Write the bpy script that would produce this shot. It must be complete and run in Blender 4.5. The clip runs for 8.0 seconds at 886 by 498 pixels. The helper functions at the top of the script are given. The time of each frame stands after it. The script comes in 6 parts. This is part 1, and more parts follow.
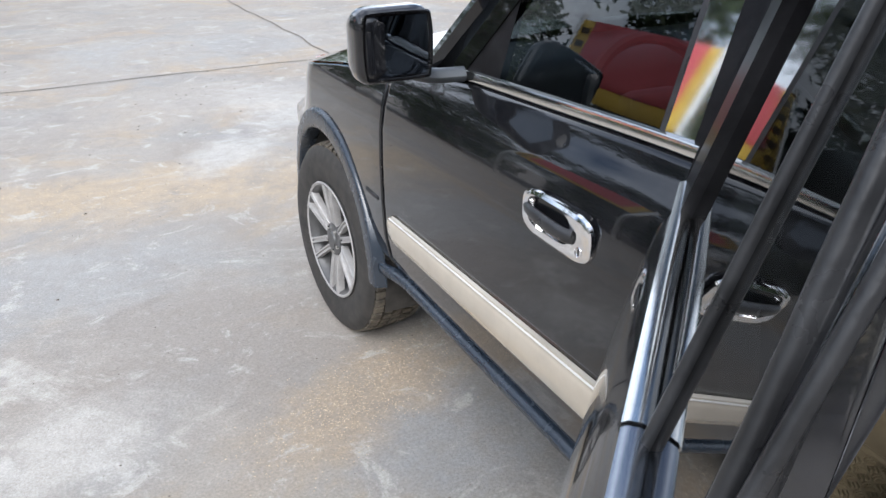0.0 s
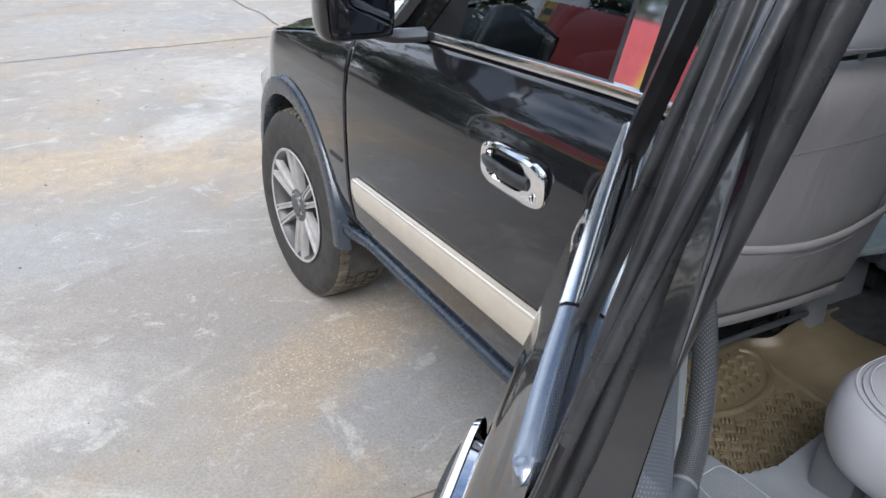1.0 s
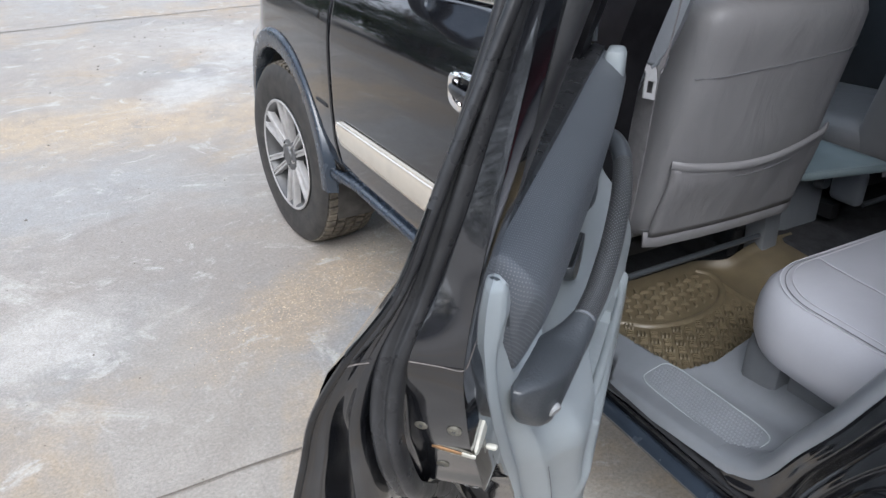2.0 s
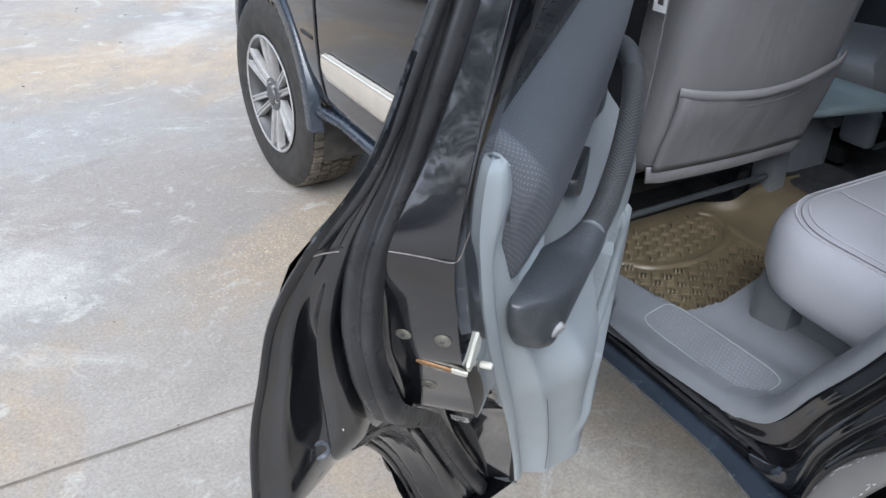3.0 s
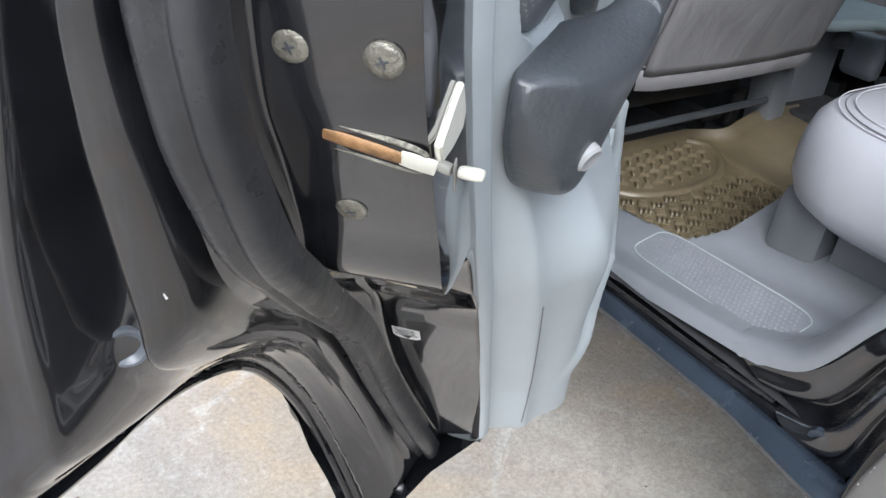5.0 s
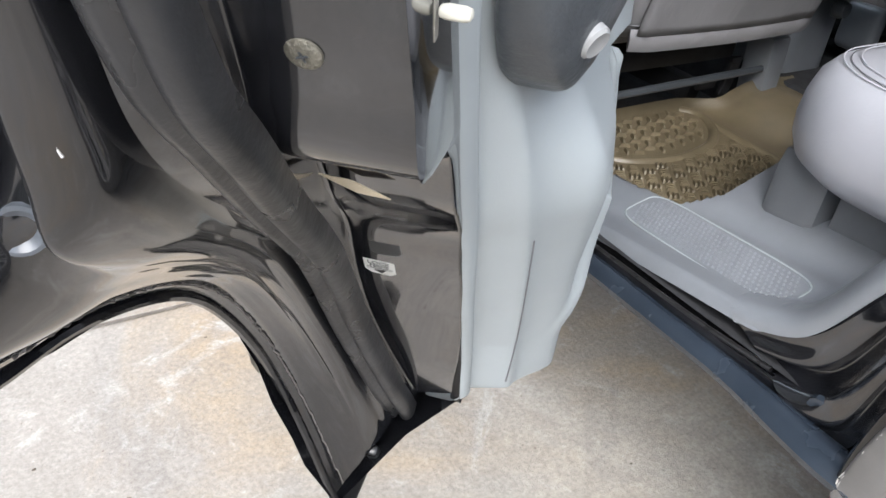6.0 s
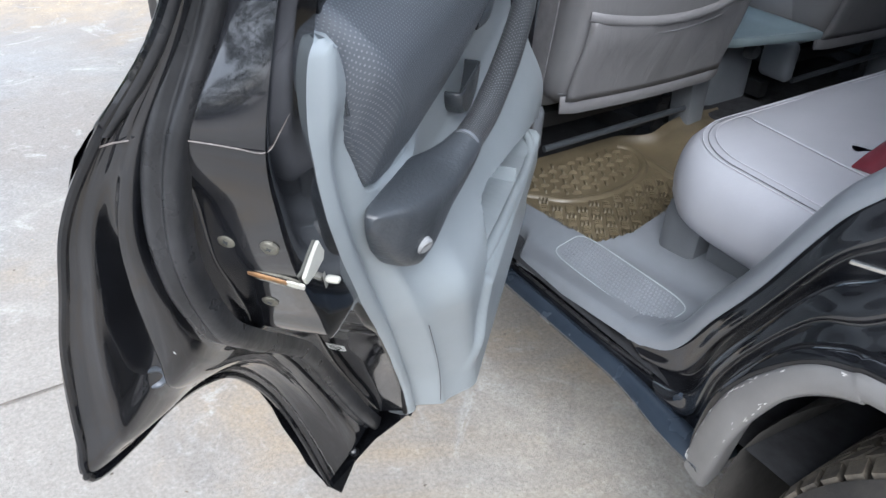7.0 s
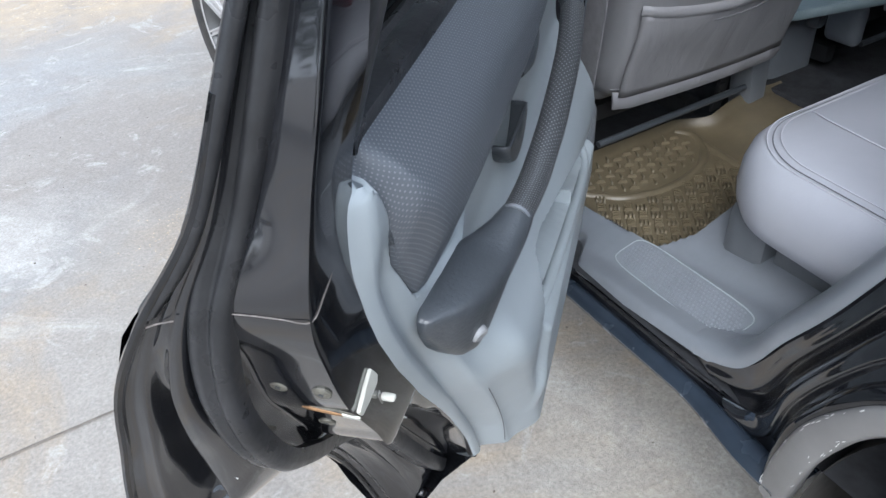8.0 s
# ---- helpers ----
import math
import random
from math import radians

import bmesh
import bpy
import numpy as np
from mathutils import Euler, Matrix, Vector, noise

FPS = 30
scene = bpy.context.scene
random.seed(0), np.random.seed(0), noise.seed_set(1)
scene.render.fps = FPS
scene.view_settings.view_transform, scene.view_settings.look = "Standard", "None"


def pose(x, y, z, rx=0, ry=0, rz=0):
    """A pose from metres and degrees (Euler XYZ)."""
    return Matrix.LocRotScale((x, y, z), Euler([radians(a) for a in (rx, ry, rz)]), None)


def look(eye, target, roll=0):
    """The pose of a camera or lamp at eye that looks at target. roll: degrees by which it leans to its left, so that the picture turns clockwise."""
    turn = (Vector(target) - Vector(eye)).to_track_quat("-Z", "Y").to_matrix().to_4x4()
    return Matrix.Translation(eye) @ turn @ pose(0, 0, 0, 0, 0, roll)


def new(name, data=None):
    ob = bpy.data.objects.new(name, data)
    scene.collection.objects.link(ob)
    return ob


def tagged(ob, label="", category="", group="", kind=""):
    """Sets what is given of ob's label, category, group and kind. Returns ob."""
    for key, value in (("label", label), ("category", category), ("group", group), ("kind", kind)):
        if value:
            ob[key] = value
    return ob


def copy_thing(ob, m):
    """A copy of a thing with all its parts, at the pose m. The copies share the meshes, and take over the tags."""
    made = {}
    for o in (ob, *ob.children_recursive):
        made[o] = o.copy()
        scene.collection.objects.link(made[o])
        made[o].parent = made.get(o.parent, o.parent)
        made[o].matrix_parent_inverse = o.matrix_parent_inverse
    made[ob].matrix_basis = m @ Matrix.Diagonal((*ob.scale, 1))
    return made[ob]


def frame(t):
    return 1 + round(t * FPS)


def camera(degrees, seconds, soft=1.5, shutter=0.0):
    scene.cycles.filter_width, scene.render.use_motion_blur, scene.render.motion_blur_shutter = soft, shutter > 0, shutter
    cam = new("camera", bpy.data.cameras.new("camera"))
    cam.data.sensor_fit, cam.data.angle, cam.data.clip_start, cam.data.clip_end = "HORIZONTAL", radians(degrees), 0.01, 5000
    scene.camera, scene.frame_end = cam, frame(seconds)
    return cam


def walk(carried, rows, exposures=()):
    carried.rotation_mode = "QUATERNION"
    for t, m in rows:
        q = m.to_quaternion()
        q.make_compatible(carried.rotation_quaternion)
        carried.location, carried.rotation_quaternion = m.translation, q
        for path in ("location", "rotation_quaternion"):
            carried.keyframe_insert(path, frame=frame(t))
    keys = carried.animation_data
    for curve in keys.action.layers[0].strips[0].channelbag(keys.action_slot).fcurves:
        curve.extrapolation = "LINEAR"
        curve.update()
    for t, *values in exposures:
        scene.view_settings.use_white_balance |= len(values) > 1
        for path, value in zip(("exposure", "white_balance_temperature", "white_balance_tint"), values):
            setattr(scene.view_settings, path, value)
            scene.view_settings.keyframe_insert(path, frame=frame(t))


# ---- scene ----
cam = camera(60.1, 8.0)
PATH = [
    (0, (0.097, 0.306, 1.393), (0.886, 1.942, 0.555), -0.6),
    (0.5, (0.087, 0.292, 1.367), (0.936, 1.886, 0.508), 0.8),
    (1, (0.062, 0.225, 1.36), (0.926, 1.803, 0.486), 0.5),
    (1.5, (0.042, 0.091, 1.356), (0.89, 1.669, 0.468), -0.2),
    (2, (0.049, 0.053, 1.319), (0.887, 1.612, 0.387), -0.3),
    (3.5, (0.1, 0.154, 1.17), (0.953, 1.631, 0.125), 1.7),
    (4, (0.126, 0.203, 1.109), (1.01, 1.652, 0.052), 2.8),
    (4.5, (0.153, 0.245, 1.046), (1.078, 1.671, -0.009), 3.9),
    (6, (0.196, 0.293, 0.928), (1.184, 1.657, -0.15), 7.0),
    (6.5, (0.18, 0.221, 0.985), (1.148, 1.583, -0.115), 5.5),
    (7, (0.151, 0.092, 1.172), (1.077, 1.466, 0.052), 2.5),
    (7.5, (0.141, 0.066, 1.255), (0.995, 1.451, 0.092), -0.6),
    (8, (0.194, 0.152, 1.248), (0.952, 1.545, 0.03), -3.9),
]
walk(cam, [(t, look(eye, target, roll)) for t, eye, target, roll in PATH], exposures=[(0, 0.60, 6120, 10), (2, 0.64, 6040, 10), (3.5, 0.77, 5850, 9), (4.5, 1.08, 5940, 9), (6, 1.31, 6300, 10), (7, 1.05, 5900, 9), (8, 0.89, 5790, 8)])

# ---- light ----
world = bpy.data.worlds.new("sky")
scene.world = world
world.use_nodes = True
wn = world.node_tree
wn.nodes.clear()
w_out = wn.nodes.new("ShaderNodeOutputWorld")
w_bg = wn.nodes.new("ShaderNodeBackground")
w_sky = wn.nodes.new("ShaderNodeTexSky")
w_sky.sky_type = "NISHITA"
w_sky.sun_disc = False
w_sky.sun_elevation, w_sky.sun_rotation = radians(43), radians(220)
w_sky.dust_density, w_sky.air_density = 3.0, 1.0
# broken cloud over the whole dome
w_tc = wn.nodes.new("ShaderNodeTexCoord")
w_no = wn.nodes.new("ShaderNodeTexNoise")
w_no.inputs["Scale"].default_value, w_no.inputs["Detail"].default_value = 2.6, 8
w_rm = wn.nodes.new("ShaderNodeMapRange")
w_rm.inputs[1].default_value, w_rm.inputs[2].default_value = 0.38, 0.62
w_mx = wn.nodes.new("ShaderNodeMixRGB")
w_mx.inputs[2].default_value = (10.5, 11.0, 11.8, 1)
wn.links.new(w_tc.outputs["Generated"], w_no.inputs["Vector"])
wn.links.new(w_no.outputs["Fac"], w_rm.inputs[0])
wn.links.new(w_rm.outputs[0], w_mx.inputs[0])
wn.links.new(w_sky.outputs[0], w_mx.inputs[1])
wn.links.new(w_mx.outputs[0], w_bg.inputs[0])
wn.links.new(w_bg.outputs[0], w_out.inputs[0])
w_bg.inputs[1].default_value = 0.15

sun = new("sun", bpy.data.lights.new("sun", "SUN"))
sun.data.energy, sun.data.angle, sun.data.color = 2.0, radians(40), (1.0, 0.97, 0.94)
sun.matrix_world = look((-6.0, -7.2, 8.8), (0, 0, 0))

# ---- materials ----


def mat(name, colour, rough=0.5, metal=0.0, coat=0.0, spec=0.5, vary=0.0, scale=8.0, bump=0.0, bscale=200.0, second=None, rvary=0.0, bdist=0.002):
    """A principled material with two scales of variation and fine relief."""
    m = bpy.data.materials.new(name)
    m.use_nodes = True
    nt = m.node_tree
    p = nt.nodes["Principled BSDF"]
    p.inputs["Roughness"].default_value, p.inputs["Metallic"].default_value = rough, metal
    p.inputs["Coat Weight"].default_value, p.inputs["Specular IOR Level"].default_value = coat, spec
    p.inputs["Coat Roughness"].default_value = 0.03
    p.inputs["Base Color"].default_value = (*colour, 1)
    tc = nt.nodes.new("ShaderNodeTexCoord")
    if vary > 0:
        n1 = nt.nodes.new("ShaderNodeTexNoise")
        n1.inputs["Scale"].default_value, n1.inputs["Detail"].default_value = scale, 6
        n1.inputs["Roughness"].default_value = 0.65
        nt.links.new(tc.outputs["Object"], n1.inputs["Vector"])
        mix = nt.nodes.new("ShaderNodeMixRGB")
        hi = second or tuple(min(1, c * (1 + vary) + 0.02 * vary) for c in colour)
        lo = tuple(c * (1 - vary * 0.7) for c in colour) if not second else colour
        mix.inputs[1].default_value, mix.inputs[2].default_value = (*lo, 1), (*hi, 1)
        rm = nt.nodes.new("ShaderNodeMapRange")
        rm.inputs[1].default_value, rm.inputs[2].default_value = 0.32, 0.68
        nt.links.new(n1.outputs["Fac"], rm.inputs[0])
        nt.links.new(rm.outputs[0], mix.inputs[0])
        nt.links.new(mix.outputs[0], p.inputs["Base Color"])
        if rvary > 0:
            rr = nt.nodes.new("ShaderNodeMapRange")
            rr.inputs[1].default_value, rr.inputs[2].default_value = 0.3, 0.7
            rr.inputs[3].default_value, rr.inputs[4].default_value = max(0.02, rough - rvary), rough + rvary
            n3 = nt.nodes.new("ShaderNodeTexNoise")
            n3.inputs["Scale"].default_value, n3.inputs["Detail"].default_value = scale * 2.3, 5
            nt.links.new(tc.outputs["Object"], n3.inputs["Vector"])
            nt.links.new(n3.outputs["Fac"], rr.inputs[0])
            nt.links.new(rr.outputs[0], p.inputs["Roughness"])
    if bump > 0:
        n2 = nt.nodes.new("ShaderNodeTexNoise")
        n2.inputs["Scale"].default_value, n2.inputs["Detail"].default_value = bscale, 3
        nt.links.new(tc.outputs["Object"], n2.inputs["Vector"])
        b = nt.nodes.new("ShaderNodeBump")
        b.inputs["Strength"].default_value, b.inputs["Distance"].default_value = bump, bdist
        nt.links.new(n2.outputs["Fac"], b.inputs["Height"])
        nt.links.new(b.outputs[0], p.inputs["Normal"])
    return m


def dotted(name, colour, rough, dot, pitch, depth=0.4, axis=("x", "y")):
    """Perforated or pimpled sheet: rows of small dots by object coordinates."""
    m = mat(name, colour, rough, vary=0.15, scale=6)
    nt = m.node_tree
    p = nt.nodes["Principled BSDF"]
    uv = nt.nodes.new("ShaderNodeUVMap")
    mp = nt.nodes.new("ShaderNodeMapping")
    mp.inputs["Scale"].default_value = (1 / pitch, 1 / pitch, 1)
    mp.inputs["Rotation"].default_value = (0, 0, radians(45))
    vo = nt.nodes.new("ShaderNodeTexVoronoi")
    vo.inputs["Scale"].default_value, vo.inputs["Randomness"].default_value = 1.0, 0.0
    vo.voronoi_dimensions = "2D"
    rm = nt.nodes.new("ShaderNodeMapRange")
    rm.inputs[1].default_value, rm.inputs[2].default_value = 0.15, 0.24
    rm.inputs[3].default_value, rm.inputs[4].default_value = 1.0, 0.0
    mix = nt.nodes.new("ShaderNodeMixRGB")
    mix.inputs[1].default_value, mix.inputs[2].default_value = (*colour, 1), (*dot, 1)
    b = nt.nodes.new("ShaderNodeBump")
    b.inputs["Strength"].default_value, b.inputs["Distance"].default_value = depth, 0.001
    nt.links.new(uv.outputs[0], mp.inputs[0])
    nt.links.new(mp.outputs[0], vo.inputs["Vector"])
    nt.links.new(vo.outputs["Distance"], rm.inputs[0])
    nt.links.new(rm.outputs[0], mix.inputs[0])
    nt.links.new(rm.outputs[0], b.inputs["Height"])
    nt.links.new(mix.outputs[0], p.inputs["Base Color"])
    nt.links.new(b.outputs[0], p.inputs["Normal"])
    return m


PAINT = mat("black car paint", (0.004, 0.0044, 0.0058), 0.12, coat=1.0, spec=0.12, vary=0.3, scale=30, bump=0.02, bscale=60)
JAMB = mat("door jamb paint", (0.0048, 0.0053, 0.0072), 0.13, coat=1.0, spec=0.6, vary=0.5, scale=14, rvary=0.04, bump=0.05, bscale=26)
SATIN = mat("satin black paint", (0.004, 0.004, 0.005), 0.32, spec=0.14, vary=0.4, scale=14, bump=0.05, bscale=60)
CHROME = mat("chrome", (0.85, 0.85, 0.86), 0.07, metal=1.0, vary=0.08, scale=30, rvary=0.04)
STEEL = mat("brushed bright trim", (0.72, 0.71, 0.68), 0.16, metal=1.0, vary=0.08, scale=60)
CREAM = mat("beige moulding", (0.66, 0.6, 0.5), 0.22, metal=0.55, coat=0.5, vary=0.07, scale=12)
RUBBER = mat("rubber seal", (0.017, 0.0175, 0.019), 0.33, spec=0.45, vary=0.45, scale=18, rvary=0.1, bump=0.15, bscale=220)
PLASTIC = mat("black plastic cladding", (0.018, 0.026, 0.038), 0.25, spec=0.7, vary=0.18, scale=10, rvary=0.05, bump=0.06, bscale=400)
# light grey puts the ground's reflection into the colour of the flare
FLARE = mat("grey wheel arch flare", (0.150, 0.146, 0.142), 0.33, vary=0.15, scale=9, bump=0.1, bscale=500)
TRIM = mat("light grey door trim", (0.322, 0.356, 0.372), 0.38, vary=0.06, scale=7, bump=0.12, bscale=700, bdist=0.0005)
GREYPL = mat("grey interior plastic", (0.168, 0.180, 0.198), 0.34, spec=0.7, vary=0.12, scale=9, bump=0.2, bscale=600, bdist=0.0005)
DARKPL = mat("charcoal grained plastic", (0.050, 0.056, 0.063), 0.34, vary=0.15, scale=9, bump=0.45, bscale=330, bdist=0.0009)
PAD = dotted("perforated charcoal vinyl", (0.090, 0.100, 0.114), 0.42, (0.19, 0.20, 0.22), 0.0031)
GRIP = dotted("perforated grip", (0.045, 0.047, 0.05), 0.36, (0.17, 0.178, 0.185), 0.0032)
LEATHER = mat("grey leatherette", (0.355, 0.362, 0.394), 0.36, spec=0.6, vary=0.06, scale=6, bump=0.25, bscale=320, bdist=0.0006)
SEATBACK = mat("grey seat cover", (0.185, 0.182, 0.188), 0.46, vary=0.08, scale=5, bump=0.25, bscale=320, bdist=0.0006)
STITCH = mat("stitching", (0.50, 0.50, 0.54), 0.7)
SEAM = mat("seam", (0.14, 0.14, 0.15), 0.7)
MAT = mat("khaki rubber mat", (0.125, 0.101, 0.061), 0.38, spec=0.6, vary=0.25, scale=9, bump=0.2, bscale=260)


def creased(m, scale, stretch, depth):
    """Adds soft folds and pulls under the fine grain of a cover."""
    nt = m.node_tree
    tc = nt.nodes.new("ShaderNodeTexCoord")
    mp = nt.nodes.new("ShaderNodeMapping")
    mp.inputs["Scale"].default_value = stretch
    mp.inputs["Rotation"].default_value = (0.0, radians(24), 0.0)
    n = nt.nodes.new("ShaderNodeTexNoise")
    n.inputs["Scale"].default_value, n.inputs["Detail"].default_value = scale, 4
    n.inputs["Roughness"].default_value, n.inputs["Distortion"].default_value = 0.45, 1.2
    b = nt.nodes.new("ShaderNodeBump")
    b.inputs["Strength"].default_value, b.inputs["Distance"].default_value = 0.55, depth
    nt.links.new(tc.outputs["Object"], mp.inputs[0])
    nt.links.new(mp.outputs[0], n.inputs["Vector"])
    nt.links.new(n.outputs["Fac"], b.inputs["Height"])
    fine = [x for x in nt.nodes if x.bl_idname == "ShaderNodeBump" and x != b][0]
    nt.links.new(b.outputs[0], fine.inputs["Normal"])


creased(SEATBACK, 5.5, (1.6, 1.0, 0.7), 0.014)
creased(LEATHER, 5.0, (0.8, 1.0, 1.4), 0.006)
CARPET = mat("dark carpet", (0.02, 0.021, 0.024), 0.95, vary=0.4, scale=30, bump=0.6, bscale=700)
DARK = mat("dark cavity", (0.010, 0.010, 0.011), 0.7, vary=0.5, scale=12)
TYRE = mat("tyre rubber", (0.016, 0.0155, 0.015), 0.7, vary=0.7, scale=22, bump=0.25, bscale=300, second=(0.045, 0.041, 0.036))
TREAD = mat("dusty tread rubber", (0.045, 0.04, 0.034), 0.85, vary=0.7, scale=26, bump=0.4, bscale=300, second=(0.17, 0.145, 0.11))
RIM = mat("grey alloy", (0.09, 0.09, 0.09), 0.42, metal=0.4, vary=0.2, scale=20)
RIMFACE = mat("machined alloy", (0.40, 0.39, 0.38), 0.42, metal=0.35, vary=0.2, scale=25)
MAROON = mat("maroon satin", (0.12, 0.012, 0.022), 0.45, vary=0.4, scale=15, bump=0.2, bscale=90)
AMBER = mat("amber lamp", (0.55, 0.14, 0.03), 0.12, coat=1.0)
BOLT = mat("zinc bolt", (0.17, 0.163, 0.135), 0.5, metal=0.55, vary=0.5, scale=150, bump=0.5, bscale=600)
WHITEPL = mat("white nylon", (0.56, 0.55, 0.48), 0.5, vary=0.08, scale=60)
CREAMTAPE = mat("cream sticker", (0.62, 0.54, 0.40), 0.6, vary=0.15, scale=80)
RUST = mat("grease and rust", (0.224, 0.120, 0.048), 0.6, vary=0.6, scale=150)
PRIMER = mat("bare metal scratches", (0.55, 0.54, 0.52), 0.5, vary=0.3, scale=200)
BARK = mat("bark", (0.09, 0.07, 0.05), 0.9, vary=0.4, scale=12, bump=0.6, bscale=40)
LEAF = mat("leaves", (0.030, 0.050, 0.014), 0.6, spec=0.25, vary=0.6, scale=0.9)
RED = mat("red banner cloth", (0.80, 0.13, 0.14), 0.6, vary=0.12, scale=2)
YELLOW = mat("yellow banner cloth", (0.88, 0.58, 0.08), 0.6, vary=0.12, scale=2)
JOINTM = mat("joint dirt", (0.13, 0.11, 0.09), 0.95, vary=0.4, scale=25)
BLACKGLASS = mat("blackened paint", (0.004, 0.004, 0.0045), 0.1, coat=1.0, spec=0.1)


def glass_mat(name, tint, mix_clear):
    m = bpy.data.materials.new(name)
    m.use_nodes = True
    nt = m.node_tree
    nt.nodes.clear()
    o = nt.nodes.new("ShaderNodeOutputMaterial")
    tr = nt.nodes.new("ShaderNodeBsdfTransparent")
    tr.inputs[0].default_value = (*tint, 1)
    gl = nt.nodes.new("ShaderNodeBsdfGlossy")
    gl.inputs["Roughness"].default_value = 0.015
    lw = nt.nodes.new("ShaderNodeLayerWeight")
    lw.inputs[0].default_value = 0.5
    pw = nt.nodes.new("ShaderNodeMath")
    pw.operation = "POWER"
    pw.inputs[1].default_value = 4.0
    fr = nt.nodes.new("ShaderNodeMath")
    fr.operation = "MULTIPLY_ADD"
    fr.inputs[1].default_value, fr.inputs[2].default_value = 0.92, 0.07
    nt.links.new(lw.outputs["Facing"], pw.inputs[0])
    nt.links.new(pw.outputs[0], fr.inputs[0])
    mx = nt.nodes.new("ShaderNodeMixShader")
    nt.links.new(fr.outputs[0], mx.inputs[0])
    nt.links.new(tr.outputs[0], mx.inputs[1])
    nt.links.new(gl.outputs[0], mx.inputs[2])
    nt.links.new(mx.outputs[0], o.inputs[0])
    return m


GLASS = glass_mat("tinted side glass", (0.09, 0.10, 0.105), 0.5)
DARKGLASS = glass_mat("dark privacy glass", (0.04, 0.045, 0.045), 0.5)
CLEAR = glass_mat("clear windscreen", (0.7, 0.75, 0.74), 0.8)


def mirror_mat():
    m = mat("mirror glass", (0.16, 0.19, 0.23), 0.02, metal=1.0)
    return m


MIRROR = mirror_mat()


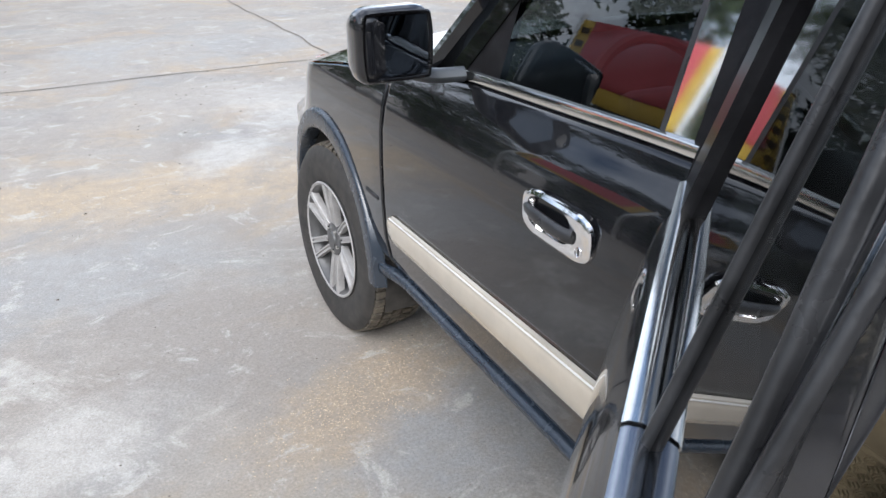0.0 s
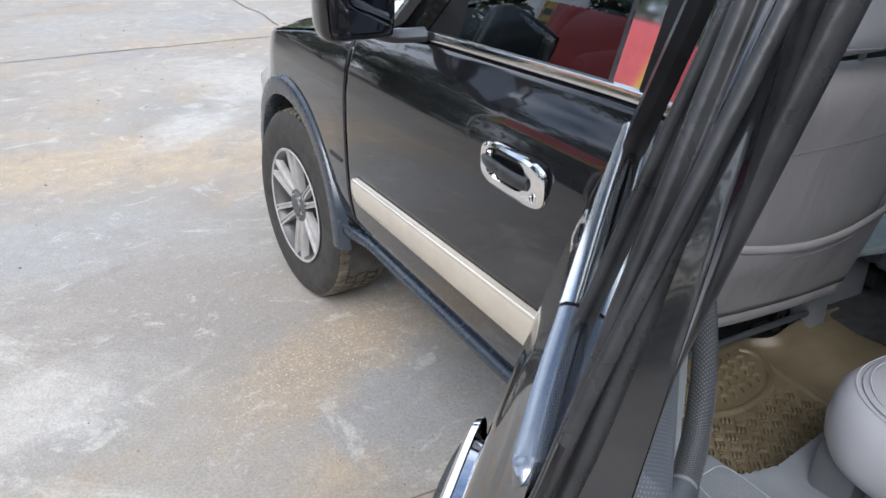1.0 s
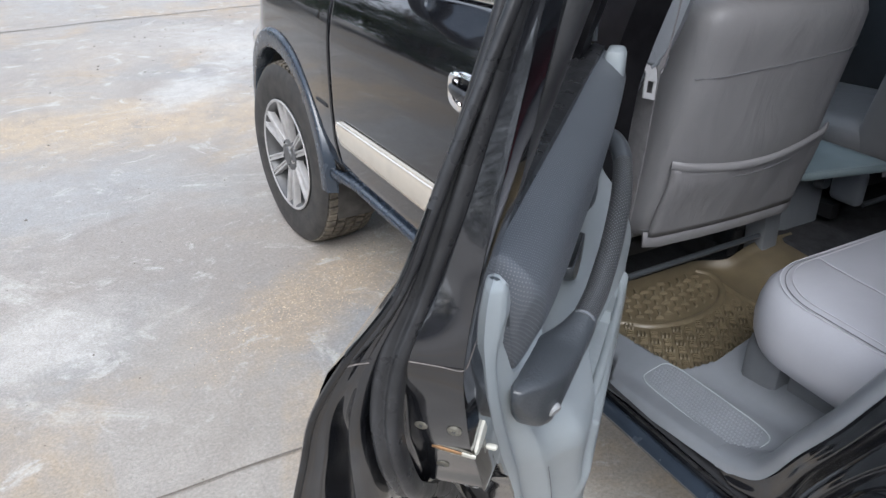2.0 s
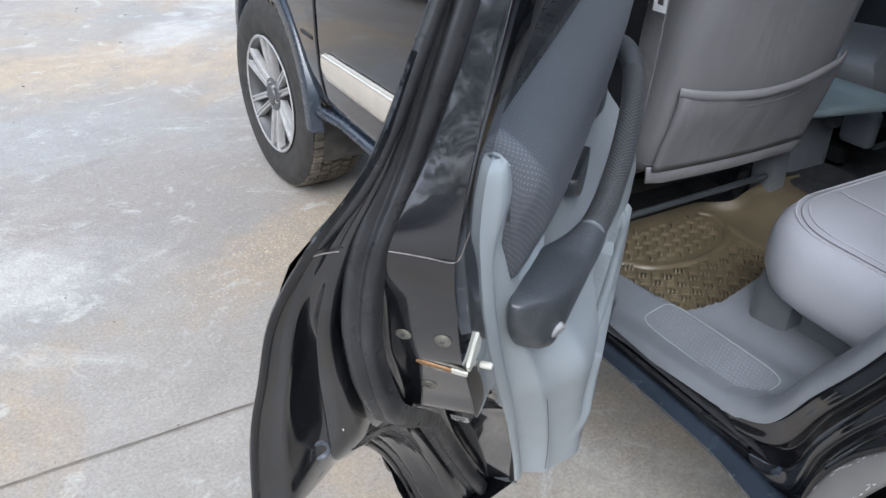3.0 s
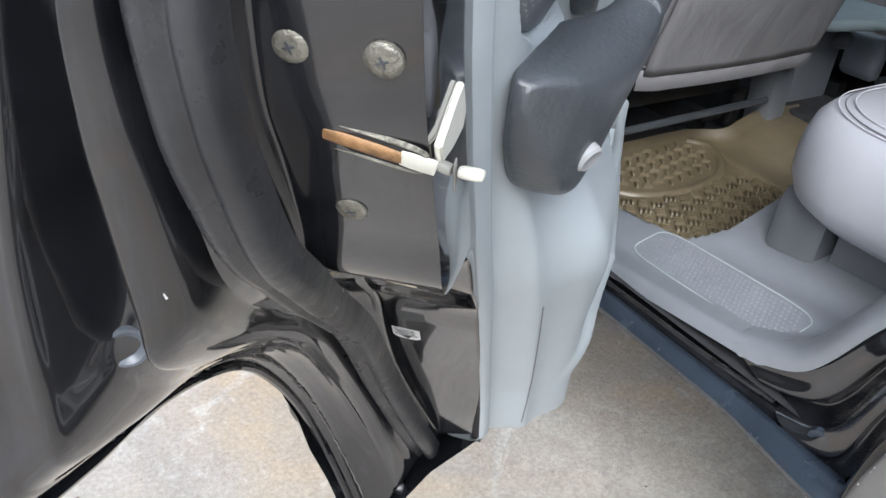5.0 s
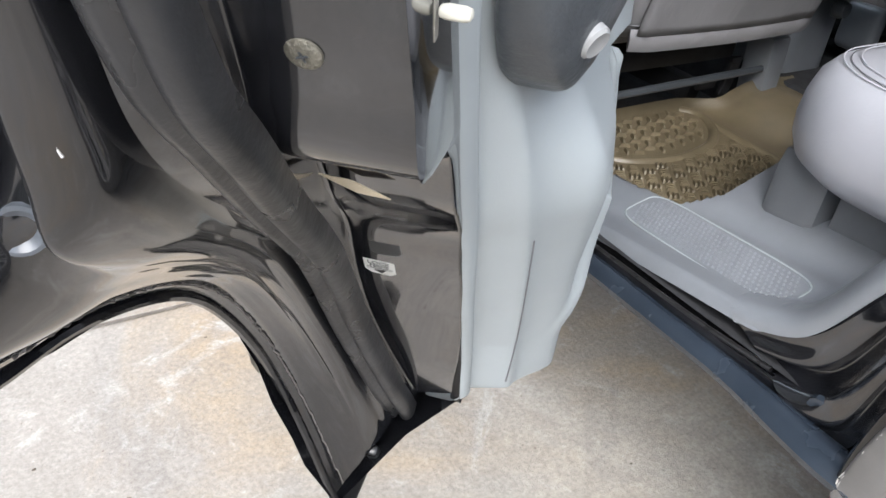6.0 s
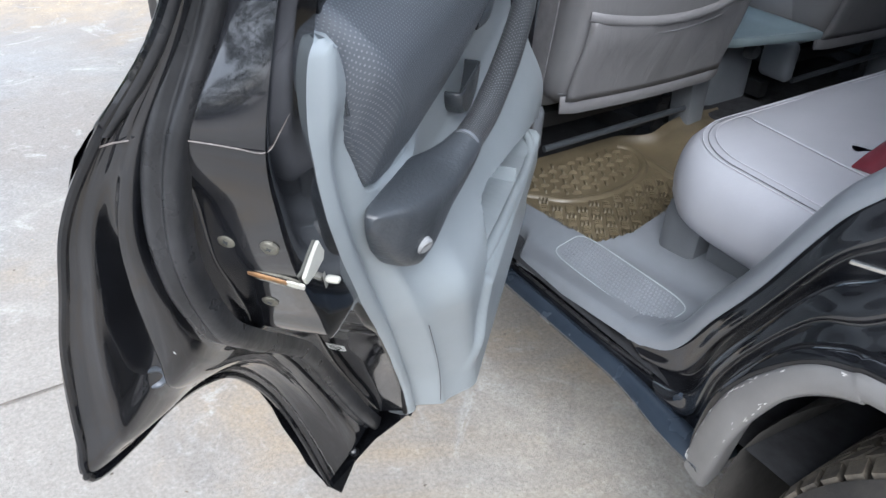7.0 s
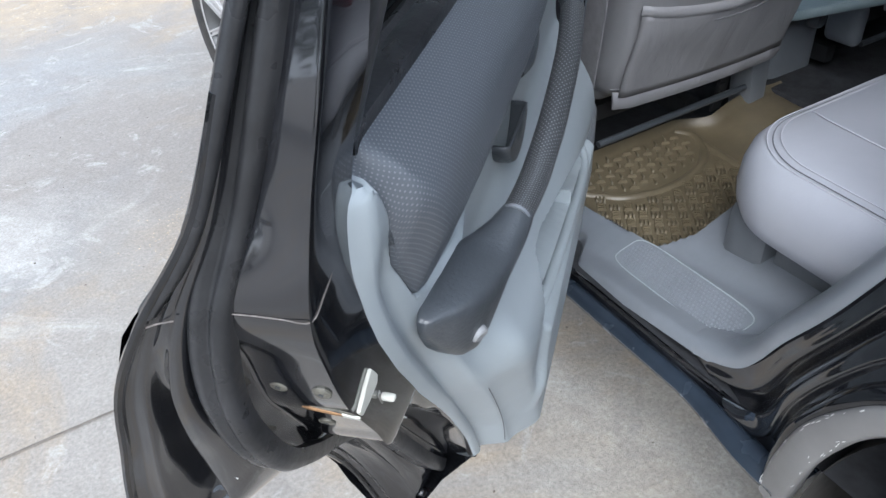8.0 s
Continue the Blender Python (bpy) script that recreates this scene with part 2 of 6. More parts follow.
def concrete_mat():
    m = bpy.data.materials.new("weathered concrete")
    m.use_nodes = True
    nt = m.node_tree
    p = nt.nodes["Principled BSDF"]
    tc = nt.nodes.new("ShaderNodeTexCoord")

    def noise_tex(scale, detail, rough, dist=0.0, off=0.0):
        mp = nt.nodes.new("ShaderNodeMapping")
        mp.inputs["Location"].default_value = (off, off * 0.7, 0)
        n = nt.nodes.new("ShaderNodeTexNoise")
        n.inputs["Scale"].default_value, n.inputs["Detail"].default_value = scale, detail
        n.inputs["Roughness"].default_value, n.inputs["Distortion"].default_value = rough, dist
        nt.links.new(tc.outputs["Object"], mp.inputs[0])
        nt.links.new(mp.outputs[0], n.inputs["Vector"])
        return n.outputs["Fac"]

    def ranged(sock, lo, hi):
        r = nt.nodes.new("ShaderNodeMapRange")
        r.inputs[1].default_value, r.inputs[2].default_value = lo, hi
        nt.links.new(sock, r.inputs[0])
        return r.outputs[0]

    def mixed(fac, a, b, kind="MIX"):
        x = nt.nodes.new("ShaderNodeMixRGB")
        x.blend_type = kind
        for s, v in ((1, a), (2, b)):
            if isinstance(v, tuple):
                x.inputs[s].default_value = (*v, 1)
            else:
                nt.links.new(v, x.inputs[s])
        if isinstance(fac, float):
            x.inputs[0].default_value = fac
        else:
            nt.links.new(fac, x.inputs[0])
        return x.outputs[0]

    base = mixed(ranged(noise_tex(0.9, 8, 0.62, 0.6), 0.36, 0.64), (0.36, 0.325, 0.29), (0.47, 0.44, 0.405))
    blue = mixed(ranged(noise_tex(1.1, 6, 0.6, 0.4, 7.3), 0.52, 0.68), base, (0.36, 0.36, 0.355))
    tan = mixed(ranged(noise_tex(0.75, 9, 0.7, 0.8, 3.1), 0.50, 0.66), blue, (0.50, 0.39, 0.265))
    white = mixed(ranged(noise_tex(1.6, 9, 0.72, 1.2, 12.0), 0.58, 0.70), tan, (0.62, 0.60, 0.565))
    def patch(under, cx, cy, rx, ry, turn, colour, strength, off):
        """A stain of its own shape and place, with a broken edge."""
        mp = nt.nodes.new("ShaderNodeMapping")
        mp.vector_type = "TEXTURE"
        mp.inputs["Location"].default_value, mp.inputs["Rotation"].default_value = (cx, cy, 0), (0, 0, radians(turn))
        mp.inputs["Scale"].default_value = (rx, ry, 1)
        nt.links.new(tc.outputs["Object"], mp.inputs[0])
        ln = nt.nodes.new("ShaderNodeVectorMath")
        ln.operation = "LENGTH"
        nt.links.new(mp.outputs[0], ln.inputs[0])
        ad = nt.nodes.new("ShaderNodeMath")
        ad.operation = "MULTIPLY_ADD"
        ad.inputs[1].default_value = 2.4
        nt.links.new(noise_tex(3.2, 9, 0.68, 0.5, off), ad.inputs[0])
        nt.links.new(ln.outputs["Value"], ad.inputs[2])
        rg = nt.nodes.new("ShaderNodeMapRange")
        rg.inputs[1].default_value, rg.inputs[2].default_value = 2.45, 1.75
        rg.inputs[3].default_value, rg.inputs[4].default_value = 0.0, strength
        nt.links.new(ad.outputs[0], rg.inputs[0])
        return mixed(rg.outputs[0], under, colour)

    for args in ((0.35, 2.75, 0.42, 0.6, 20, (0.33, 0.30, 0.28), 0.6, 1.0), (0.95, 1.85, 0.32, 0.36, 0, (0.33, 0.34, 0.355), 0.8, 2.0), (0.72, 2.18, 0.46, 0.20, 28, (0.47, 0.38, 0.28), 0.75, 4.0), (0.15, 4.45, 1.3, 0.36, -6, (0.55, 0.44, 0.31), 0.8, 6.0), (-0.1, 3.4, 0.7, 0.36, 10, (0.40, 0.405, 0.41), 0.7, 9.0), (0.85, 4.85, 0.5, 0.2, 50, (0.66, 0.65, 0.63), 0.6, 11.0), (1.45, 5.9, 0.35, 0.9, 10, (0.66, 0.65, 0.63), 0.6, 13.0), (-0.1, 2.3, 0.3, 0.22, 30, (0.62, 0.60, 0.57), 0.7, 15.0), (0.5, 6.2, 1.6, 0.5, 5, (0.46, 0.43, 0.40), 0.6, 17.0), (1.2, 8.6, 1.4, 0.8, 0, (0.42, 0.43, 0.44), 0.6, 19.0), (0.9, 0.8, 0.3, 0.25, 0, (0.50, 0.48, 0.44), 0.6, 21.0)):
        white = patch(white, *args)
    # worn white laitance in ragged flakes, darker damp clouds, then fine grit and specks
    flakes = mixed(ranged(noise_tex(3.4, 12, 0.74, 1.6, 31.0), 0.565, 0.625), white, (0.66, 0.645, 0.62))
    flaky = mixed(0.6, white, flakes)
    clouds = mixed(ranged(noise_tex(2.1, 10, 0.7, 0.9, 41.0), 0.54, 0.66), flaky, (0.27, 0.255, 0.245))
    cloudy = mixed(0.5, flaky, clouds)
    mott = mixed(ranged(noise_tex(11, 10, 0.74, 0.6, 2.0), 0.42, 0.60), cloudy, (0.33, 0.305, 0.275))
    half = mixed(0.42, cloudy, mott)
    scrape = mixed(ranged(noise_tex(26, 10, 0.78, 0.8, 61.0), 0.56, 0.66), half, (0.66, 0.65, 0.63))
    scraped = mixed(0.32, half, scrape)
    grit = mixed(ranged(noise_tex(120, 8, 0.8), 0.3, 0.72), (0.62, 0.61, 0.60), (1.23, 1.22, 1.20))
    dusty = mixed(1.0, scraped, (0.79, 0.785, 0.765), "MULTIPLY")
    col = mixed(1.0, dusty, grit, "MULTIPLY")
    speck = mixed(ranged(noise_tex(75, 3, 0.6, 0.0, 5.5), 0.70, 0.76), col, (0.14, 0.11, 0.08))
    nt.links.new(speck, p.inputs["Base Color"])
    p.inputs["Roughness"].default_value = 0.72
    b = nt.nodes.new("ShaderNodeBump")
    b.inputs["Strength"].default_value, b.inputs["Distance"].default_value = 0.5, 0.006
    nt.links.new(noise_tex(60, 8, 0.75), b.inputs["Height"])
    nt.links.new(b.outputs[0], p.inputs["Normal"])
    return m


CONCRETE = concrete_mat()

# ---- mesh helpers ----


def lerp(table, x):
    """Piecewise linear reading of a table of (x, y)."""
    xs, ys = [a for a, _ in table], [b for _, b in table]
    return float(np.interp(x, xs, ys))


def curve_pts(points, n):
    """n points along a smooth curve through the given ones."""
    P = [Vector(p) for p in points]
    m = len(P)
    out = []
    for i in range(n):
        s = i / (n - 1) * (m - 1)
        k = min(int(s), m - 2)
        t = s - k
        p0, p1, p2, p3 = P[max(k - 1, 0)], P[k], P[k + 1], P[min(k + 2, m - 1)]
        out.append(0.5 * ((2 * p1) + (p2 - p0) * t + (2 * p0 - 5 * p1 + 4 * p2 - p3) * t * t + (3 * p1 - p0 - 3 * p2 + p3) * t ** 3))
    return out


def part(name, bm, material, parent=None, label="", smooth=True, kind="", angle=40, recalc=True):
    me = bpy.data.meshes.new(name)
    if isinstance(bm, bmesh.types.BMesh):
        if recalc:
            bmesh.ops.recalc_face_normals(bm, faces=bm.faces)
        bm.to_mesh(me)
        bm.free()
    else:
        me.from_pydata(bm[0], [], bm[1])
    for f in me.polygons:
        f.use_smooth = smooth
    if smooth:
        me.set_sharp_from_angle(angle=radians(angle))
    me.materials.append(material)
    ob = new(name, me)
    if parent is not None:
        ob.parent = parent
    return tagged(ob, label=label, kind=kind)


def empty(name, m=None, parent=None):
    ob = new(name)
    ob.empty_display_size = 0.1
    if m is not None:
        ob.matrix_basis = m
    if parent is not None:
        ob.parent = parent
    return ob


def grid(rows, close_u=False, close_v=False, uv=None):
    """A sheet through rows of points."""
    bm = bmesh.new()
    V = [[bm.verts.new(p) for p in r] for r in rows]
    nr, nc = len(V), len(V[0])
    lay = bm.loops.layers.uv.new("uv") if uv else None
    for i in range(nr if close_u else nr - 1):
        for j in range(nc if close_v else nc - 1):
            a, b = i, (i + 1) % nr
            c, e = j, (j + 1) % nc
            q = (V[a][c], V[a][e], V[b][e], V[b][c])
            if len(set(q)) == 4:
                try:
                    f = bm.faces.new(q)
                except ValueError:
                    continue
                if lay:
                    for lp, (ii, jj) in zip(f.loops, ((i, j), (i, j + 1), (i + 1, j + 1), (i + 1, j))):
                        lp[lay].uv = uv(ii, jj)
    return bm


def loft(rails, n, across=0):
    """Bridges rails (each a list of control points) into a sheet, smoothed across them too where asked."""
    cols = [curve_pts(r, n) for r in rails]
    if across:
        return grid([curve_pts([c[i] for c in cols], across) for i in range(n)])
    return grid(cols)


def thick(ob, t, offset=-1.0, bevel=0.0, seg=2):
    s = ob.modifiers.new("thickness", "SOLIDIFY")
    s.thickness, s.offset = t, offset
    if bevel > 0:
        b = ob.modifiers.new("edge", "BEVEL")
        b.width, b.segments, b.limit_method, b.angle_limit = bevel, seg, "ANGLE", radians(40)
    return ob


def rounded(size, r, n=6, warp=None):
    """A box with rounded edges, centred on the origin; warp maps each point."""
    bm = bmesh.new()
    bmesh.ops.create_cube(bm, size=2.0)
    bmesh.ops.subdivide_edges(bm, edges=bm.edges[:], cuts=n, use_grid_fill=True)
    h = Vector(size) / 2
    for v in bm.verts:
        c = Vector(v.co)
        p = Vector((c.x * h.x, c.y * h.y, c.z * h.z))
        core = Vector([max(-(h[i] - r), min(h[i] - r, p[i])) for i in range(3)])
        off = p - core
        if off.length > 1e-9:
            p = core + off.normalized() * r
        v.co = warp(p) if warp else p
    return bm


def sweep(points, profile, n=24, up=(0, 0, 1), scale=None, caps=True, uv=None, roll=None):
    """Sweeps a closed profile of (a, b) along a smooth path."""
    P = curve_pts(points, n) if n else [Vector(p) for p in points]
    rows = []
    U = Vector(up)
    for i, p in enumerate(P):
        t = (P[min(i + 1, len(P) - 1)] - P[max(i - 1, 0)]).normalized()
        a = t.cross(U)
        if a.length < 1e-4:
            a = t.cross(Vector((1, 0.01, 0)))
        a.normalize()
        b = a.cross(t).normalized()
        k = scale(i / (len(P) - 1)) if scale else 1.0
        rows.append([p + a * (x * k) + b * (y * k) for x, y in profile])
    bm = grid(rows, close_v=True, uv=uv)
    if caps:
        bm.verts.ensure_lookup_table()
        m = len(profile)
        for ring in (range(m), range(len(rows) * m - m, len(rows) * m)):
            try:
                bm.faces.new([bm.verts[k] for k in ring])
            except ValueError:
                pass
    return bm


def circle(r, n=12, sx=1.0, sy=1.0):
    return [(r * sx * math.cos(2 * math.pi * k / n), r * sy * math.sin(2 * math.pi * k / n)) for k in range(n)]


def lathe(profile, n=48, axis="x"):
    """Turns (along, radius) pairs about the x axis."""
    rows = []
    for k in range(n):
        a = 2 * math.pi * k / n
        rows.append([(x, r * math.cos(a), r * math.sin(a)) for x, r in profile])
    return grid(rows, close_u=True)


def prism(outline, z0, z1, bevel=0.0):
    """An upright prism on an outline of (x, y)."""
    bm = bmesh.new()
    lo = [bm.verts.new((x, y, z0)) for x, y in outline]
    hi = [bm.verts.new((x, y, z1)) for x, y in outline]
    bm.faces.new(lo)
    bm.faces.new(hi)
    for i in range(len(lo)):
        j = (i + 1) % len(lo)
        bm.faces.new((lo[i], lo[j], hi[j], hi[i]))
    if bevel > 0:
        bmesh.ops.bevel(bm, geom=bm.edges[:], offset=bevel, segments=2, affect="EDGES")
    return bm


def put(bm, m):
    bmesh.ops.transform(bm, matrix=m, verts=bm.verts)
    return bm


# ---- ground ----


def ground_mesh():
    rows = []
    ys = [-400, -60, -20, -8] + [-4 + 0.25 * k for k in range(57)] + [14, 25, 60, 400]
    xs = [-400, -60, -20, -8] + [-4 + 0.25 * k for k in range(41)] + [10, 25, 60, 400]
    for y in ys:
        rows.append([(x, y, 0.004 * (noise.noise((x * 0.5, y * 0.5, 0)) if abs(x) < 9 and abs(y) < 13 else 0)) for x in xs])
    return grid(rows)


ground = part("ground", ground_mesh(), CONCRETE)
tagged(ground, "weathered mottled concrete yard with tan dust stains", "ground", kind="structure")


def joint(name, a, b, width, wob):
    """A worn slab joint filled with dirt, with a ragged outline."""
    A, B = Vector(a), Vector(b)
    L = (B - A).length
    t = (B - A).normalized()
    s = Vector((-t.y, t.x, 0))
    n = int(L / 0.06)
    rows = []
    for k in range(n + 1):
        p = A + t * (L * k / n)
        q = s * (wob * noise.noise((p.x * 1.3, p.y * 1.3, 3)) + 0.25 * wob * noise.noise((p.x * 9, p.y * 9, 1)))
        w = width * (0.55 + 0.7 * abs(noise.noise((p.x * 5, p.y * 5, 8))))
        z = 0.006 + 0.004 * noise.noise((p.x * 0.5, p.y * 0.5, 0))
        rows.append([p + q - s * w / 2 + Vector((0, 0, z - 0.001)), p + q + Vector((0, 0, z)), p + q + s * w / 2 + Vector((0, 0, z - 0.001))])
    ob = part(name, grid(rows), JOINTM)
    return tagged(ob, "dark dirt-filled joint between concrete slabs", "joint", group="slab joints", kind="structure")


joint("slab_joint", (-9, 1.50, 0), (9, 1.48, 0), 0.009, 0.015)
joint("slab_joint", (-9, 6.75, 0), (2.43, 7.45, 0), 0.025, 0.06)
joint("slab_joint", (2.43, 7.4, 0), (2.42, 16, 0), 0.03, 0.06)



def grains(name, cx, cy, sx, sy, turn, count, lo, hi, seed, material, label):
    rng = random.Random(seed)
    vs, fs = [], []
    c, s = math.cos(radians(turn)), math.sin(radians(turn))
    for k in range(count):
        a, q = rng.gauss(0, sx), rng.gauss(0, sy)
        x, y, e = cx + a * c - q * s, cy + a * s + q * c, rng.uniform(lo, hi)
        i = len(vs)
        h = rng.uniform(0.4, 0.8)
        t = rng.uniform(0, 6.28)
        vs += [(x + e * math.cos(t + 1.57 * m), y + e * math.sin(t + 1.57 * m) * 0.8, 0.003) for m in range(4)] + [(x, y, 0.003 + e * h)]
        fs += [(i, i + 1, i + 4), (i + 1, i + 2, i + 4), (i + 2, i + 3, i + 4), (i + 3, i, i + 4)]
    ob = part(name, (vs, fs), material, smooth=False)
    return tagged(ob, label, "gravel", kind="stuff")


SANDM = mat("sand grains", (0.45, 0.36, 0.25), 0.9, vary=0.5, scale=120)
GRITM = mat("dark grit", (0.10, 0.08, 0.06), 0.9, vary=0.5, scale=120)
grains("sand", 0.70, 2.17, 0.20, 0.085, 28, 1500, 0.0012, 0.0032, 3, SANDM, "loose tan sand grains swept on the concrete")
grains("sand", 0.1, 4.4, 0.6, 0.16, -6, 500, 0.002, 0.006, 4, SANDM, "loose tan sand grains swept on the concrete")
grains("grit", 0.6, 2.6, 1.4, 1.8, 0, 420, 0.0012, 0.004, 5, GRITM, "scattered dark grit on the concrete")
grains("grit", 0.6, 6.5, 1.8, 2.2, 0, 200, 0.003, 0.010, 6, GRITM, "scattered dark grit on the concrete")

# ---- the car ----
CX = 1.66            # middle of the car
FW, RW = (2.628, 0.328), (0.045, 0.328)   # wheel centres, y and z
FA = (2.652, 0.322)   # middle of the front wheel arch
TYRE_R = 0.332
car = empty("car", pose(CX, 1.3, 0))
tagged(car, "black compact off-road car with its rear door standing open on concrete", "car")
CI = Matrix.Translation((-CX, -1.3, 0))


def cpart(name, bm, material, label="", parent=None, **k):
    """A part of the car, made in world places."""
    if isinstance(bm, bmesh.types.BMesh):
        bmesh.ops.transform(bm, matrix=CI, verts=bm.verts)
    return part(name, bm, material, parent or car, label, **k)


# side profile: how far the skin stands from its outermost line, by height
SKIN = [(0.38, 0.055), (0.41, 0.045), (0.46, 0.018), (0.54, 0.004), (0.64, 0.0), (0.76, 0.0), (0.84, 0.003), (0.90, 0.012), (0.95, 0.026), (0.985, 0.044), (1.01, 0.062), (1.045, 0.078), (1.06, 0.084)]


def side_x(y, z):
    """Left skin of the body."""
    x = 0.797 + lerp(SKIN, z)
    if z > 1.06:
        x += 0.30 * (z - 1.06)
    if y > 2.2:
        f = y - 2.2
        x += 0.018 * f + 0.012 * max(0, (z - 0.85)) / 0.15 * f
    if y > 2.78:
        x += lerp([(0.45, 0.25), (0.64, 0.3), (0.88, 1.5)], z) * (y - 2.78) ** 2
    if y < -0.3:
        x += 0.35 * (-0.3 - y) ** 2
    return x


def strip_panel(ys, zb, zt, nz=18, xoff=0.0, flare=None, wid=None):
    rows = []
    for y in ys:
        a, b = zb(y), zt(y)
        rows.append([(side_x(y, a + (b - a) * k / nz) + xoff, y, a + (b - a) * k / nz) for k in range(nz + 1)])
    return grid(rows)


def arch_z(y, c, r):
    q = r * r - (y - c[0]) ** 2
    return c[1] + math.sqrt(q) if q > 0 else -1


BELT_F = [(1.0, 1.048), (1.2, 1.046), (1.75, 1.03), (2.15, 0.997), (2.45, 0.963), (2.75, 0.918), (2.97, 0.878), (3.15, 0.82), (3.3, 0.72)]


def spaced(a, b, n):
    return [a + (b - a) * k / n for k in range(n + 1)]


# front wing
fender = cpart("front_wing", strip_panel(spaced(2.1303, 3.3, 70), lambda y: max(0.40, arch_z(y, FA, 0.425)), lambda y: lerp(BELT_F, y) - 0.012, 22), PAINT, "glossy black front wing", recalc=False)
thick(fender, 0.012, -1.0)


def bonnet():
    rows = []
    for y in spaced(2.05, 3.3, 24):
        z0 = lerp(BELT_F, y) - 0.012
        xl = side_x(y, z0)
        rows.append([])
        for k in range(25):
            s = -1 + 2 * k / 24
            x = CX + s * (CX - xl)
            rows[-1].append((x, y, z0 + 0.085 * (1 - abs(s) ** 2.6) + 0.004))
    return grid(rows)


cpart("bonnet", bonnet(), PAINT, "glossy black bonnet")


def arch_band(c, r0, r1, x_out, a0, a1, n=60, lip=0.03, depth=0.05):
    """A wheel arch flare: a rounded band round the wheel opening."""
    rows = []
    for k in range(n + 1):
        a = radians(a0 + (a1 - a0) * k / n)
        u, w = math.cos(a), math.sin(a)
        sec = []
        for rr, xx in ((r0 - 0.004, x_out + (0.07 if u > -0.8 else 0.025)), (r0 - 0.002, x_out + 0.012), (r0 + 0.003, x_out + 0.002), (r0 + 0.012, x_out - 0.001), (r0 + (r1 - r0) * 0.62, x_out + 0.000), (r1 - 0.004, x_out + 0.001), (r1 - 0.001, x_out + 0.003), (r1 + 0.001, x_out + 0.006), (r1 + 0.011, x_out + 0.03), (r1 + 0.018, x_out + (0.06 if u > -0.8 else 0.032))):
            y, z = c[0] + rr * u, c[1] + rr * w
            xb = 0.0
            if y > 2.78:
                xb = lerp([(0.45, 0.25), (0.64, 0.3), (0.88, 1.5)], z) * (y - 2.78) ** 2
            sec.append((xx + xb, y, z))
        rows.append(sec)
    return grid(rows)


cpart("front_wheel_arch_flare", arch_band(FA, 0.382, 0.444, 0.790, -2, 178), PLASTIC, "dark grey plastic wheel arch flare")
# rear wheel arch: opening edge, face edge and top of the painted lip
ARCH_IN = [(0.822, 0.452, 0.353), (0.797, 0.436, 0.42), (0.787, 0.422, 0.487), (0.787, 0.410, 0.528), (0.787, 0.394, 0.566), (0.787, 0.380, 0.593), (0.787, 0.361, 0.617), (0.787, 0.336, 0.637), (0.787, 0.310, 0.650), (0.787, 0.285, 0.658), (0.787, 0.10, 0.672), (0.787, -0.18, 0.63), (0.787, -0.33, 0.50), (0.79, -0.365, 0.34)]
ARCH_OUT = [(0.802, 0.474, 0.390), (0.794, 0.468, 0.45), (0.790, 0.457, 0.503), (0.79, 0.444, 0.547), (0.79, 0.425, 0.584), (0.79, 0.404, 0.614), (0.79, 0.382, 0.640), (0.79, 0.358, 0.659), (0.79, 0.331, 0.671), (0.79, 0.295, 0.682), (0.79, 0.10, 0.700), (0.79, -0.20, 0.66), (0.79, -0.37, 0.52), (0.79, -0.405, 0.34)]
ARCH_TOP = [(0.832, 0.486, 0.395), (0.822, 0.480, 0.452), (0.814, 0.472, 0.508), (0.810, 0.458, 0.546), (0.81, 0.436, 0.592), (0.81, 0.415, 0.628), (0.81, 0.390, 0.657), (0.81, 0.362, 0.677), (0.81, 0.334, 0.689), (0.81, 0.295, 0.698), (0.81, 0.10, 0.722), (0.81, -0.21, 0.68), (0.81, -0.39, 0.53), (0.81, -0.425, 0.34)]


def arch_rails(a, b, steps):
    """Rails part of the way from one edge to the other, with a shift outwards and along the radius."""
    out = []
    for t, dx, dr in steps:
        rail_pts = []
        for p, q in zip(a, b):
            v = Vector(p).lerp(Vector(q), t)
            away = Vector((0, v.y - 0.05, v.z - 0.33)).normalized()
            rail_pts.append(tuple(v + Vector((dx, 0, 0)) + away * dr))
        out.append(rail_pts)
    return out


# face in grey for the mirrored ground, lip above it in dark gloss
cpart("rear_wheel_arch_flare", loft(arch_rails(ARCH_IN, ARCH_OUT, [(0, 0.055, 0.006), (0, 0.012, -0.002), (0, 0.004, -0.0015), (0, 0.0, 0.002), (0.12, -0.0018, 0), (0.5, -0.003, 0), (0.88, -0.0015, 0), (0.97, 0.0005, 0), (1.0, 0.003, 0.0005), (1.0, 0.012, 0.002)]), 110), FLARE, "wheel arch flare with reflected ground in its grey, white scuffs", angle=50)
cpart("wheel_arch_lip", loft(arch_rails(ARCH_OUT, ARCH_TOP, [(0.0, 0.006, -0.003), (0.04, 0.0035, 0), (0.3, -0.002, 0.0015), (0.6, -0.003, 0.002), (0.88, -0.001, 0.001), (1.0, 0.004, 0.0), (1.0, 0.02, -0.002)]), 110), PAINT, "glossy black painted lip over the wheel arch", angle=50)


